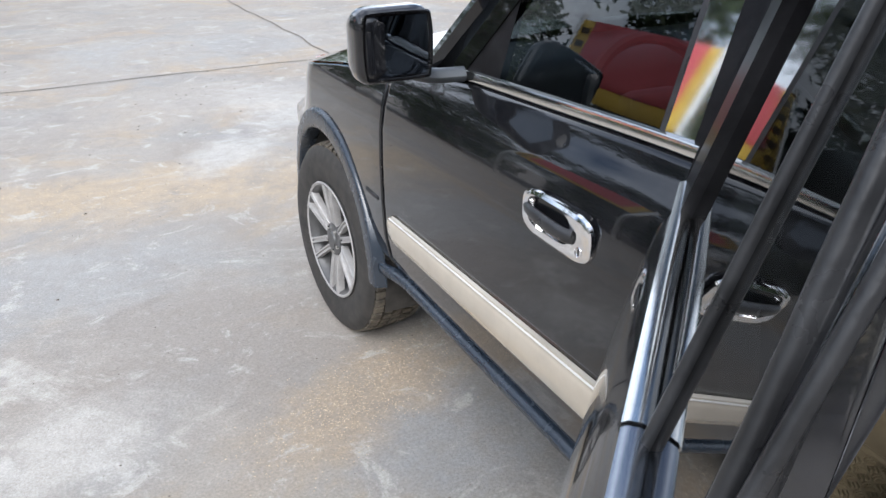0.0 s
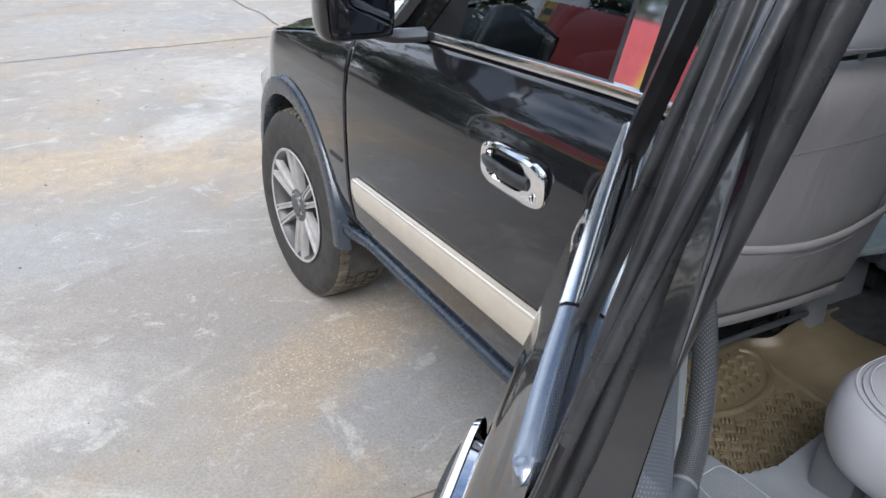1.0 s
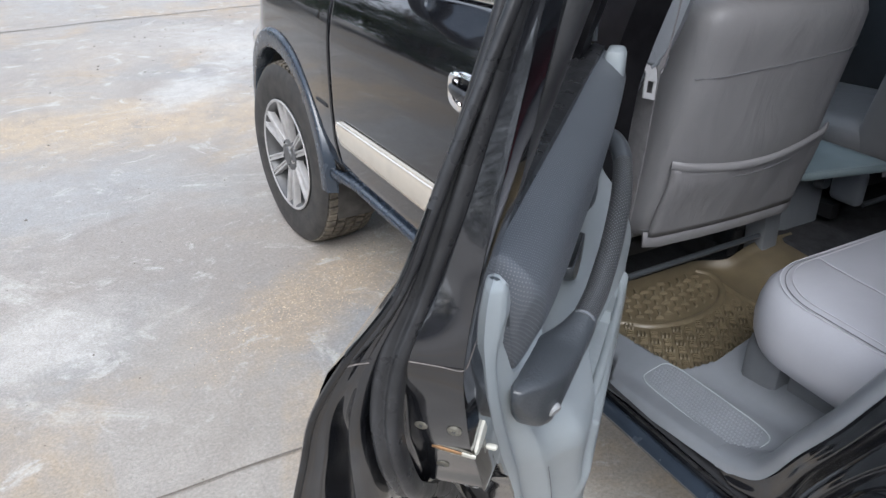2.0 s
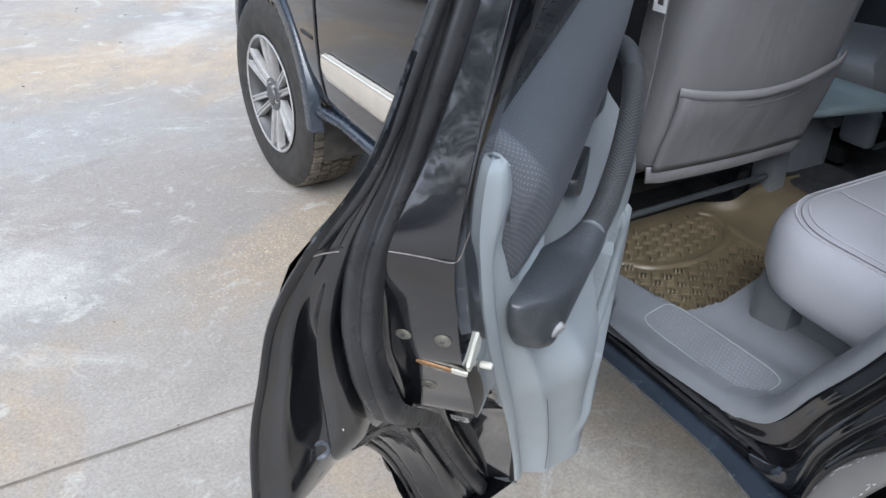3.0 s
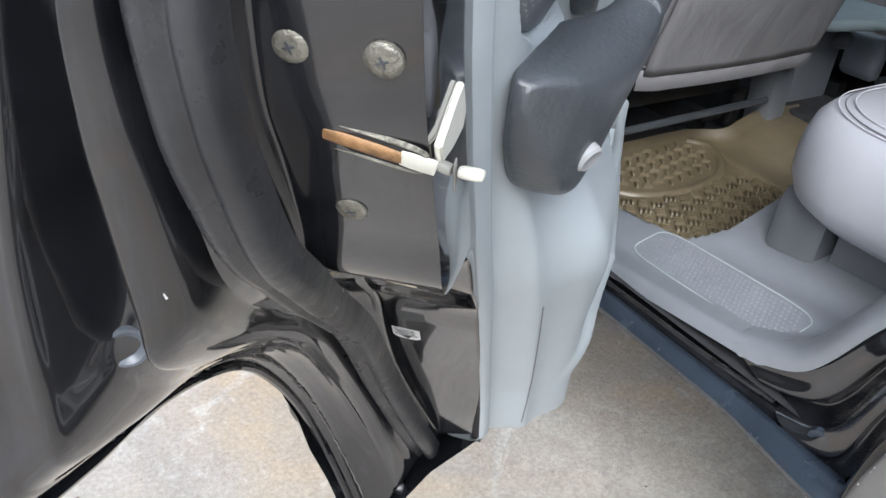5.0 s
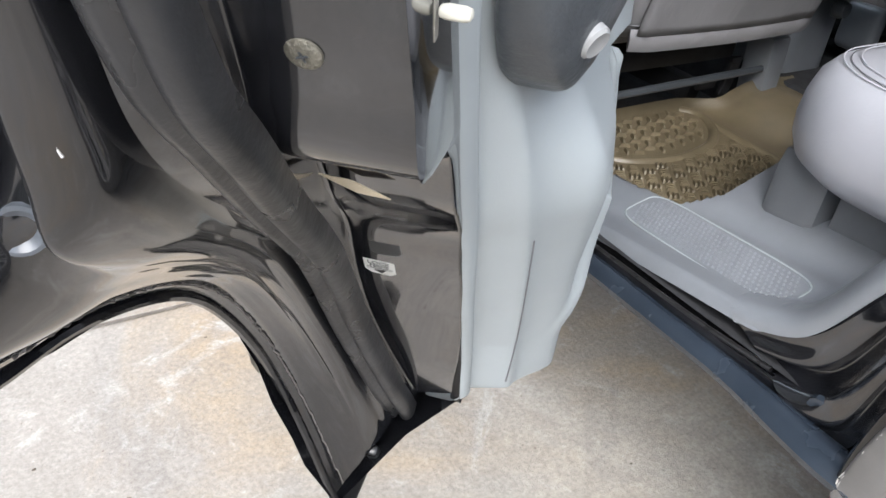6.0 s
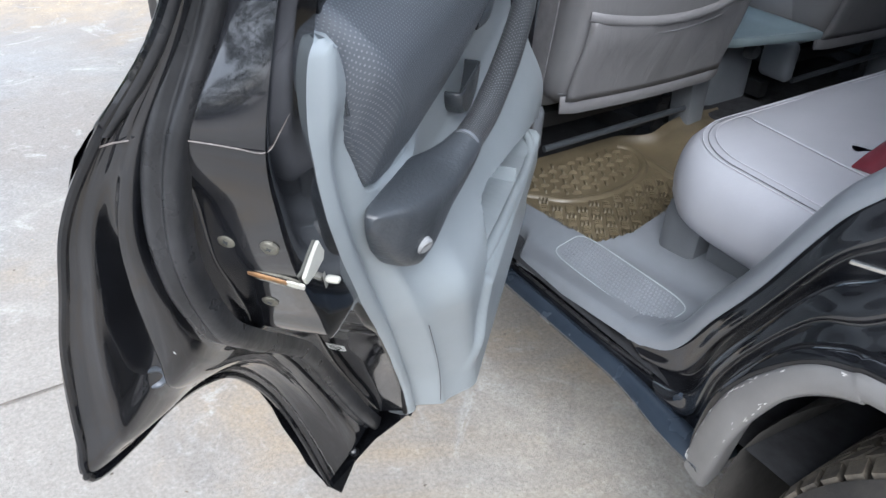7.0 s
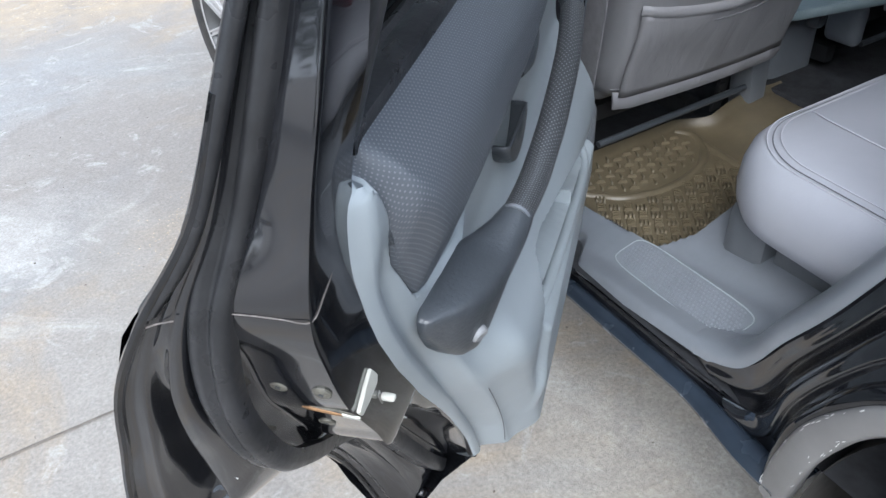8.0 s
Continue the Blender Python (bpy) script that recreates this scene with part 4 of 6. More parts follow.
def roof():
    rows = []
    for y in spaced(-0.75, 1.5, 20):
        z0 = 1.585 - 0.03 * max(0, (y - 1.0)) - 0.02 * max(0, -y)
        xl = 1.055
        rows.append([(CX + (CX - xl) * s, y, z0 + 0.06 * (1 - abs(s) ** 2.2)) for s in spaced(-1, 1, 24)])
    return grid(rows)


rf = cpart("roof", roof(), PAINT, "glossy black roof")
thick(rf, 0.03, -1.0)
cpart("roof_rail", frame_bar((1.05, 0.25, 1.57), (1.05, 1.42, 1.575), 0.04, 0.05), PAINT)


def windscreen():
    return grid([[(CX + (CX - 0.90 - 0.18 * t) * s, 2.12 - 0.66 * t - 0.12 * s * s * (1 - 0.4 * t), 1.03 + 0.54 * t) for s in spaced(-1, 1, 16)] for t in spaced(0, 1, 10)])


ws = cpart("windscreen", windscreen(), CLEAR, "clear windscreen")
ws.visible_shadow = False
cpart("a_pillar", sweep([(0.90, 2.02, 1.0), (0.97, 1.72, 1.28), (1.06, 1.40, 1.57)], circle(0.03, 8, 1.3, 0.9), 16), PAINT)
cpart("dashboard", rounded((1.45, 0.42, 0.42), 0.08, 8, lambda p: Vector((CX + p.x, 1.93 + p.y - 0.25 * (p.z < 0) * p.z, 0.84 + p.z))), DARKPL, "dark dashboard")
cpart("steering_wheel", sweep([(1.27 + 0.185 * math.cos(a), 1.62 + 0.075 * math.sin(a), 0.93 + 0.17 * math.sin(a)) for a in [k * math.pi / 8 for k in range(17)]], circle(0.015, 8), 48, up=(0, -0.9, 0.4), caps=False), DARKPL, "dark steering wheel")
cpart("steering_hub", rounded((0.17, 0.06, 0.13), 0.025, 4, lambda p: Vector((1.27 + p.x, 1.64 + p.y, 0.93 + p.z))), DARKPL)

# far side, tail and nose of the shell


def far_side():
    rows = []
    for y in spaced(-0.75, 3.3, 80):
        bot = max(0.36, arch_z(y, FW, 0.41), arch_z(y, RW, 0.41))
        top = lerp(BELT_F, y) - 0.01 if y > 1 else 1.05
        rows.append([(2 * CX - side_x(y, bot + (top - bot) * k / 12), y, bot + (top - bot) * k / 12) for k in range(13)])
    return grid(rows)


thick(cpart("far_side_panel", far_side(), PAINT, "glossy black side of the car"), 0.02)
fgl = cpart("far_window", grid([[(2 * CX - 0.90 - 0.30 * (z - 1.045), y, z) for z in spaced(1.05, 1.56, 6)] for y in spaced(-0.6, 1.75, 10)]), DARKGLASS, "tinted side windows")
fgl.visible_shadow = False
cpart("far_pillar", frame_bar((2.41, 1.0, 1.04), (2.27, 1.0, 1.57), 0.07, 0.05), DARKPL)
cpart("far_pillar", frame_bar((2.41, 1.95, 1.04), (2.27, 1.42, 1.57), 0.05, 0.05), DARKPL)
cpart("far_pillar", frame_bar((2.41, -0.55, 1.04), (2.27, -0.55, 1.57), 0.2, 0.05), DARKPL)
cpart("far_door_trim", grid([[(2.42 - 0.02 * math.sin(z * 4), y, z) for z in spaced(0.42, 1.06, 8)] for y in spaced(0.2, 2.0, 16)]), DARKPL)
cpart("tailgate", grid([[(CX + (CX - 0.86 - 0.2 * max(0, (z - 1.05))) * s, -0.74 - 0.03 * (1 - s * s), z) for z in spaced(0.42, 1.58, 16)] for s in spaced(-1, 1, 20)]), PAINT, "glossy black tailgate")
cpart("nose", grid([[(CX + (CX - 1.0) * s, 3.30 + 0.1 * (1 - s * s), z) for z in spaced(0.28, 0.82, 10)] for s in spaced(-1, 1, 20)]), PAINT, "black front end")
cpart("side_roof_pillar", grid([[(0.90 + 0.3 * (z - 1.05), y, z) for z in spaced(1.05, 1.57, 8)] for y in spaced(-0.74, 0.2, 8)]), BLACKGLASS)

# ---- the open rear door: u from the hinge to the free edge, v inwards, z up ----
rear_door = empty("rear_door", CI @ pose(0.775, 1.045, 0, 0, 0, -136), car)
tagged(rear_door, "open black rear door with grey inner trim")


def dpart(name, bm, material, label="", **k):
    return part(name, bm, material, rear_door, label, **k)


EDGE_U = [(0.40, 0.545), (0.432, 0.563), (0.47, 0.568), (0.50, 0.572), (0.58, 0.59), (0.63, 0.61), (0.66, 0.63), (0.69, 0.668), (0.705, 0.70), (0.715, 0.745), (0.723, 0.77), (0.732, 0.80), (0.742, 0.820), (0.757, 0.828), (0.84, 0.823), (0.91, 0.820), (1.0, 0.812), (1.05, 0.80)]
SKIN_V = [(0.40, 0.022), (0.432, 0.010), (0.47, -0.012), (0.54, -0.031), (0.62, -0.042), (0.70, -0.0455), (0.76, -0.046), (0.84, -0.041), (0.90, -0.0295), (0.94, -0.0205), (0.965, -0.0135), (0.985, -0.0055), (1.0, 0.006), (1.015, 0.020), (1.03, 0.034), (1.05, 0.043)]


def door_shell():
    zs = [0.405, 0.42, 0.432, 0.45, 0.47, 0.50, 0.54, 0.58, 0.61, 0.63, 0.645, 0.66, 0.675, 0.69, 0.70, 0.705, 0.71, 0.715, 0.72, 0.725, 0.73, 0.735, 0.74, 0.745, 0.752, 0.76, 0.78, 0.80, 0.82, 0.84, 0.86, 0.88, 0.90, 0.92, 0.94, 0.955, 0.97, 0.985, 1.0, 1.012, 1.025, 1.05]
    rows = []
    for z in zs:
        ue, v = lerp(EDGE_U, z), lerp(SKIN_V, z)
        rows.append([(ue * s, v + 0.012 * (1 - s) ** 4, z) for s in spaced(0, 1, 30)])
    return grid(rows)


sk = dpart("door_skin", door_shell(), PAINT, "glossy black outer door panel")


def lift(p, z, f=0.0):
    """The frame above the belt, leaning in; its outer edge (f 0) leans forward more than its inner one (f 1)."""
    return (p[0] - (0.27 - 0.31 * f) * (z - 1.05), p[1] + (0.33 - 0.12 * f) * (z - 1.05), z)


def rail(pts, f):
    top = pts[0]
    return [lift(top, z, f) for z in (1.56, 1.42, 1.29, 1.19, 1.11)] + pts


# the free edge from the belt round the wheel cut-out to the bottom: the hem, the seal's crest, and the latch panel's two borders
HEM = [(0.798, 0.043, 1.05), (0.812, 0.007, 0.995), (0.818, -0.019, 0.945), (0.821, -0.031, 0.895), (0.823, -0.042, 0.845), (0.827, -0.046, 0.782), (0.829, -0.046, 0.744), (0.782, -0.046, 0.727), (0.735, -0.046, 0.719), (0.690, -0.045, 0.702), (0.654, -0.043, 0.680), (0.625, -0.040, 0.648), (0.594, -0.035, 0.598), (0.575, -0.026, 0.548), (0.566, -0.012, 0.498), (0.559, 0.008, 0.430)]
CREST = [(0.786, 0.055, 1.05), (0.804, 0.0385, 0.995), (0.810, 0.033, 0.945), (0.808, 0.035, 0.907), (0.798, 0.037, 0.875), (0.782, 0.037, 0.846), (0.758, 0.036, 0.820), (0.730, 0.032, 0.792), (0.700, 0.027, 0.764), (0.672, 0.024, 0.737), (0.640, 0.021, 0.704), (0.610, 0.019, 0.664), (0.583, 0.020, 0.620), (0.558, 0.027, 0.572), (0.532, 0.037, 0.520), (0.502, 0.042, 0.474)]
PANEL_OUT = [(0.776, 0.066, 1.05), (0.795, 0.047, 0.995), (0.783, 0.041, 0.945), (0.772, 0.038, 0.905), (0.757, 0.037, 0.875), (0.738, 0.035, 0.840), (0.719, 0.031, 0.808), (0.680, 0.029, 0.800), (0.642, 0.027, 0.754), (0.613, 0.025, 0.723), (0.595, 0.024, 0.694), (0.579, 0.024, 0.664), (0.558, 0.026, 0.625), (0.536, 0.032, 0.583), (0.514, 0.041, 0.540), (0.494, 0.051, 0.500)]
PANEL_IN = [(0.780, 0.095, 1.05), (0.789, 0.089, 0.991), (0.781, 0.0888, 0.945), (0.768, 0.0888, 0.905), (0.753, 0.0888, 0.876), (0.735, 0.0888, 0.842), (0.716, 0.0888, 0.808), (0.676, 0.0885, 0.801), (0.640, 0.088, 0.756), (0.611, 0.088, 0.724), (0.593, 0.087, 0.694), (0.575, 0.087, 0.665), (0.552, 0.086, 0.626), (0.530, 0.085, 0.584), (0.509, 0.082, 0.540), (0.490, 0.080, 0.504)]
# which way is into the door at each of those stations, as an angle in the door's plane
INTO = [180, 180, 178, 175, 168, 158, 140, 132, 130, 132, 136, 140, 148, 155, 160, 160]
# depth of the two gutters and of the ridge between them
GUTTER = [0.000, 0.001, 0.012, 0.030, 0.037, 0.038, 0.030, 0.013, 0.007, 0.006, 0.006, 0.006, 0.006, 0.006, 0.006, 0.004]
RIDGE = [0.000, 0.002, 0.004, 0.008, 0.013, 0.016, 0.014, 0.009, 0.006, 0.005, 0.004, 0.004, 0.005, 0.006, 0.006, 0.004]
GROOVE = [0.010, 0.014, 0.020, 0.026, 0.030, 0.031, 0.028, 0.022, 0.015, 0.014, 0.015, 0.016, 0.016, 0.015, 0.012, 0.008]


def into(k):
    return Vector((math.cos(radians(INTO[k])), 0, math.sin(radians(INTO[k]))))


def cross_section(k):
    """Points across the edge at one station, from the hem to the trim; the first of each pair is its lean above the belt."""
    h, c, o, i = (Vector(r[k]) for r in (HEM, CREST, PANEL_OUT, PANEL_IN))
    n = into(k)
    g, r, w = GUTTER[k], RIDGE[k], GROOVE[k]
    rows = [(f * 0.42, h.lerp(c, f) + n * d) for f, d in ((0.0, 0.0), (0.035, 0.0012), (0.10, 0.003), (0.125, 0.0042), (0.20, 0.004), (0.255, 0.0048), (0.30, 0.002 + g * 0.55), (0.35, g), (0.43, g), (0.475, g * 0.62 + r * 0.38), (0.51, r * 1.15), (0.56, r), (0.64, r * 1.05), (0.70, r + (w - r) * 0.3), (0.745, w), (0.80, w), (0.845, 0.012))]
    rows += [(0.42, c + n * 0.013), (0.47, c + n * 0.014 + Vector((0, 0.007, 0))), (0.52, (c + n * 0.014).lerp(o, 0.5) + Vector((0, 0.004, 0))), (0.57, (c + n * 0.014).lerp(o, 0.88) + Vector((0, 0.0015, 0))), (0.62, o.lerp(i, 0.06)), (0.68, o.lerp(i, 0.2)), (0.74, o.lerp(i, 0.5)), (0.82, o.lerp(i, 0.9))]
    back = i.x - 0.003
    inner = min(i.x - 0.006, lerp(TRIM_U, min(i.z, 1.0)) - 0.012)
    rows += [(0.87, i), (0.88, Vector((back, i.y + 0.0016, i.z))), (1.0, Vector((inner, i.y + 0.0018, i.z)))]
    return rows


def edge_rails():
    secs = [cross_section(k) for k in range(len(HEM))]
    out = []
    for j in range(len(secs[0])):
        f, top = secs[0][j]
        du, dv = (-0.27 + 0.05 * f, 0.33 - 0.20 * f) if f < 1 else (-0.15, 0.23)
        out.append([(top.x + du * (z - 1.05), top.y + dv * (z - 1.05), z) for z in (1.56, 1.42, 1.29, 1.19, 1.11)] + [tuple(q[j][1]) for q in secs])
    return out


TRIM_U = [(0.478, 0.452), (0.484, 0.478), (0.495, 0.489), (0.513, 0.496), (0.56, 0.515), (0.608, 0.540), (0.66, 0.570), (0.706, 0.598), (0.75, 0.628), (0.792, 0.656), (0.857, 0.694), (0.906, 0.718), (0.94, 0.730), (0.975, 0.738), (1.0, 0.741), (1.015, 0.742), (1.024, 0.741), (1.030, 0.735), (1.036, 0.715)]
RAILS = edge_rails()
FACE = len(RAILS) - 3


def jamb_sheet(first, last, fine=3):
    """Part of the painted edge, from one rail to another."""
    cols = [curve_pts(r, 160) for r in RAILS[first:last + 1]]
    return grid([curve_pts([c[i] for c in cols], fine * (last - first) + 1) for i in range(160)])


dpart("door_edge", jamb_sheet(0, FACE), JAMB, "glossy black painted door edge", angle=65)
dpart("door_edge_return", jamb_sheet(FACE, FACE + 2, 2), PAINT, "black inner side of the door edge")
# folded hem of the skin
dpart("hem", sweep([(p[0], p[1] + 0.001, p[2]) for p in curve_pts(RAILS[0][4:], 90)], circle(0.0032, 8), 0), PAINT)
rng = random.Random(4)
hem_line = [p + Vector((0.0006, 0.0003 + rng.uniform(-0.0009, 0.0009), rng.uniform(-0.0008, 0.0008))) for p in curve_pts(RAILS[3][12:], 150)]
dpart("hem_sealer", sweep(hem_line, circle(0.0006, 5), 0), mat("old sealer", (0.10, 0.092, 0.085), 0.6, vary=0.7, scale=120), "cracked sealer along the folded hem")
dpart("door_bottom", grid([[(u * k, v, z) for u in spaced(0.0, 1.0, 12)] for v, z, k in ((0.012, 0.424, 0.556), (0.05, 0.462, 0.505), (0.086, 0.495, 0.485))]), JAMB)


def seal_line():
    c = [Vector(p) for p in [(CREST[0][0] - 0.249 * (z - 1.05), CREST[0][1] + 0.246 * (z - 1.05), z) for z in (1.56, 1.42, 1.29, 1.19, 1.11)] + CREST]
    n = [Vector((-0.95, 0.3, 0))] * 5 + [into(k) for k in range(len(CREST))]
    return curve_pts(c, 160), [q.normalized() for q in curve_pts(n, 160)]


def seal_sweep(wid, high):
    """Weather seal: two soft lobes with a groove, standing out of the edge."""
    prof = [(-wid, -0.016), (-wid * 1.02, -high * 0.55), (-wid * 0.92, -high * 0.2), (-wid * 0.62, -0.0004), (-wid * 0.30, -high * 0.05), (-wid * 0.10, -high * 0.36), (wid * 0.08, -high * 0.38), (wid * 0.26, -high * 0.06), (wid * 0.55, -high * 0.02), (wid * 0.85, -high * 0.2), (wid, -high * 0.6), (wid, -0.016)]
    path, inward = seal_line()
    rows = []
    for i, p in enumerate(path):
        t = (path[min(i + 1, len(path) - 1)] - path[max(i - 1, 0)]).normalized()
        b = -(inward[i] - t * inward[i].dot(t)).normalized()
        a = b.cross(t).normalized()
        soft = 1 + 0.06 * noise.noise((p.x * 30, p.z * 30, 4))
        rows.append([p + a * x * soft + b * y for x, y in prof])
    return grid(rows, close_v=True)


dpart("door_seal", seal_sweep(0.0112, 0.0125), RUBBER, "dark rubber weather seal with a centre groove", angle=80)


def frame_lip():
    """Outer rubber lip along the upright window frame."""
    P = [Vector((0.808, 0.011, 1.0)), Vector((0.7955, 0.0445, 1.05))] + [Vector(lift((0.7955, 0.0445, 1.05), z)) for z in (1.15, 1.3, 1.56)]
    return sweep(P, [(-0.003, -0.005), (-0.0045, 0.002), (-0.002, 0.005), (0.003, 0.005), (0.005, 0.0), (0.003, -0.005)], 40, up=(1, 0, 0))


dpart("frame_lip", frame_lip(), RUBBER, angle=80)


LATCH_U = [(0.807, 0.7175), (0.841, 0.7365), (0.8755, 0.755), (0.905, 0.770), (0.945, 0.782), (0.99, 0.790)]


def latch_at(v, z, out=0.0):
    """A frame on the latch panel: x out of it, y across, z up along it."""
    d = 0.012
    up = Vector((lerp(LATCH_U, z + d) - lerp(LATCH_U, z - d), 0, 2 * d)).normalized()
    nf = Vector((up.z, 0, -up.x))
    m = Matrix((nf, Vector((0, 1, 0)), up)).transposed().to_4x4()
    return Matrix.Translation(Vector((lerp(LATCH_U, z), v, z)) + nf * out) @ m


for v, z in ((0.0510, 0.921), (0.0780, 0.921), (0.0585, 0.855)):
    b = dpart("latch_screw", put(lathe([(0.0012, 0.0), (0.0015, 0.003), (0.0013, 0.0048), (0.0004, 0.0058), (-0.004, 0.0058)], 18), latch_at(v, z, 0.0005)), BOLT, "worn zinc latch screw")
    for turn in (0, 90):
        part("screw_slot", put(rounded((0.0010, 0.0042, 0.0008), 0.0003, 1), latch_at(v, z, 0.0018) @ pose(0, 0, 0, turn + 20, 0, 0)), DARKPL, b)
SLOT = latch_at(0.0695, 0.8885) @ pose(0, 0, 0, -13, 0, 0)


def slot_ring():
    """Pressed lip round the latch mouth."""
    o = [(math.copysign(abs(math.cos(a)) ** 0.35, math.cos(a)) * 0.0195, math.copysign(abs(math.sin(a)) ** 0.7, math.sin(a)) * 0.0058) for a in [2 * math.pi * k / 40 for k in range(40)]]
    rows = [[(x, y * ky, z * kz) for y, z in o] for x, ky, kz in ((-0.0005, 1.05, 1.25), (0.0007, 1.02, 1.06), (0.0007, 1.0, 0.98), (-0.001, 0.98, 0.88))]
    return grid(rows, close_v=True)


dpart("latch_lip", put(slot_ring(), SLOT), BOLT, "pressed lip of the latch mouth")
dpart("latch_cavity", put(rounded((0.003, 0.0375, 0.0104), 0.0014, 3), SLOT @ Matrix.Translation((-0.0008, 0, 0))), DARK)
dpart("latch_claw", put(rounded((0.003, 0.027, 0.0060), 0.0014, 3), SLOT @ Matrix.Translation((0.0003, -0.001, 0.0004))), RUST, "greased rusty latch claw")
dpart("latch_guide", put(prism([(0.7630, 0.8930), (0.7590, 0.8860), (0.7460, 0.8858), (0.7320, 0.8870), (0.7295, 0.8925), (0.7375, 0.9052), (0.7475, 0.9005)], 0.0, 0.0026, 0.0006), Matrix.Translation((0.0, 0.0905, 0.0)) @ Matrix(((1, 0, 0, 0), (0, 0, 1, 0), (0, 1, 0, 0), (0, 0, 0, 1)))), WHITEPL, "white plastic latch guide")
dpart("latch_guide_foot", put(rounded((0.0022, 0.012, 0.0070), 0.001, 2), SLOT @ Matrix.Translation((0.0006, 0.0165, 0.0006))), WHITEPL)
dpart("child_lock", put(rounded((0.006, 0.010, 0.0042), 0.0018, 3), Matrix.Translation((0.7265, 0.0965, 0.8680))), WHITEPL, "white child lock lever")
dpart("child_lock_slot", put(rounded((0.0044, 0.0012, 0.015), 0.0006, 2), Matrix.Translation((0.7255, 0.0905, 0.8655)) @ pose(0, 0, 0, 0, 20, 0)), mat("pale slot edge", (0.26, 0.25, 0.225), 0.5, vary=0.3, scale=90))
SEALER = mat("grey brown sealer", (0.15, 0.13, 0.118), 0.5, vary=0.6, scale=160)
# bead of sealer across the top of the latch face, scuffed paint, label and sticker
dpart("sealer_bead", sweep([(0.7955, 0.048, 0.9945), (0.7935, 0.060, 0.9935), (0.7915, 0.074, 0.992), (0.7895, 0.0895, 0.991), (0.775, 0.0912, 0.996), (0.762, 0.0912, 1.001)], circle(0.0004, 6), 24), SEALER, "pale sealer bead")
dpart("sealer_bead", sweep([(0.8125, 0.008, 0.992), (0.8105, 0.016, 0.995), (0.8085, 0.025, 0.997)], circle(0.00045, 6), 12), SEALER)
dpart("cream_sticker", put(rounded((0.0008, 0.016, 0.013), 0.0003, 1, lambda p: Vector((p.x, p.y - 1.2 * p.z, p.z))), Matrix.Translation((0.6558, 0.046, 0.7659)) @ pose(0, 0, 0, 0, 39, 0)), CREAMTAPE, "small cream sticker")


def label_plate():
    bm = bmesh.new()
    o = [(-0.0095, 0.008), (0.0095, 0.008), (0.0095, -0.005), (0.006, -0.0085), (-0.006, -0.0085), (-0.0095, -0.005)]
    f = bm.faces.new([bm.verts.new((0, a, b)) for a, b in o])
    bmesh.ops.extrude_face_region(bm, geom=[f])
    return bm


LM = Matrix.Translation((0.5900, 0.0430, 0.6865)) @ pose(0, 0, 0, 0, 29, 0) @ Matrix.Scale(0.97, 4)
label = dpart("lock_label", put(label_plate(), LM @ Matrix.Translation((0.0062, 0, 0))), mat("white label", (0.8, 0.8, 0.78), 0.5, vary=0.05, scale=40), "white lock label with black lettering")
INK = mat("black ink", (0.02, 0.02, 0.02), 0.6)


def lettering(text, size, m, parent, material):
    cu = bpy.data.curves.new("lettering", "FONT")
    cu.body, cu.size, cu.align_x, cu.extrude = text, size, "CENTER", 0.00005
    tmp = bpy.data.objects.new("lettering", cu)
    me = bpy.data.meshes.new_from_object(tmp)
    bpy.data.objects.remove(tmp)
    me.transform(m)
    me.materials.append(material)
    ob = new("lettering", me)
    ob.parent = parent
    return ob


TM = LM @ Matrix.Translation((0.0067, 0, 0)) @ Matrix(((0, 0, 1, 0), (1, 0, 0, 0), (0, 1, 0, 0), (0, 0, 0, 1)))
for txt, dz, sz in (("LOCK", 0.0036, 0.0052), ("FERME", 0.0002, 0.0042), ("TRANCADO", -0.0022, 0.0028)):
    lettering(txt, sz, TM @ Matrix.Translation((0, dz, 0)), label, INK)
part("arrow", put(prism([(-0.004, 0.0), (0.004, 0.0018), (0.001, -0.003)], 0, 0.0001), TM @ Matrix.Translation((0, -0.0036, 0))), INK, label)
dpart("door_bumper", put(rounded((0.010, 0.012, 0.030), 0.004, 3), Matrix.Translation((0.514, 0.026, 0.442)) @ pose(0, 0, 0, 0, 35, 0)), RUBBER, "rubber door stop")
gn = Vector((-0.83, -0.55, -0.09)).normalized()
GM = Matrix.Translation(Vector((0.7782, -0.0165, 0.7985)) - gn * 0.0008) @ (gn * -1).to_track_quat("X", "Z").to_matrix().to_4x4()
dpart("drain_grommet", put(lathe([(-0.0004, 0.0), (-0.0004, 0.0035), (0.0012, 0.0055), (0.0020, 0.0070), (0.0016, 0.0084), (-0.001, 0.0092)], 24), GM), mat("blue grey rubber", (0.075, 0.085, 0.10), 0.28, vary=0.4, scale=60), "rubber drain grommet")
# scuffs of bare metal on the painted edge
dpart("paint_scratch", sweep([(0.7858, 0.0090, 0.8500), (0.7852, 0.0084, 0.8429), (0.7843, 0.0070, 0.8350), (0.7839, 0.0063, 0.8322), (0.7829, 0.0067, 0.8290)], circle(0.0005, 5), 24, scale=lambda s: 0.3 + 1.5 * s * s * (1 - 0.4 * s)), PRIMER, "chipped paint down to bare metal")

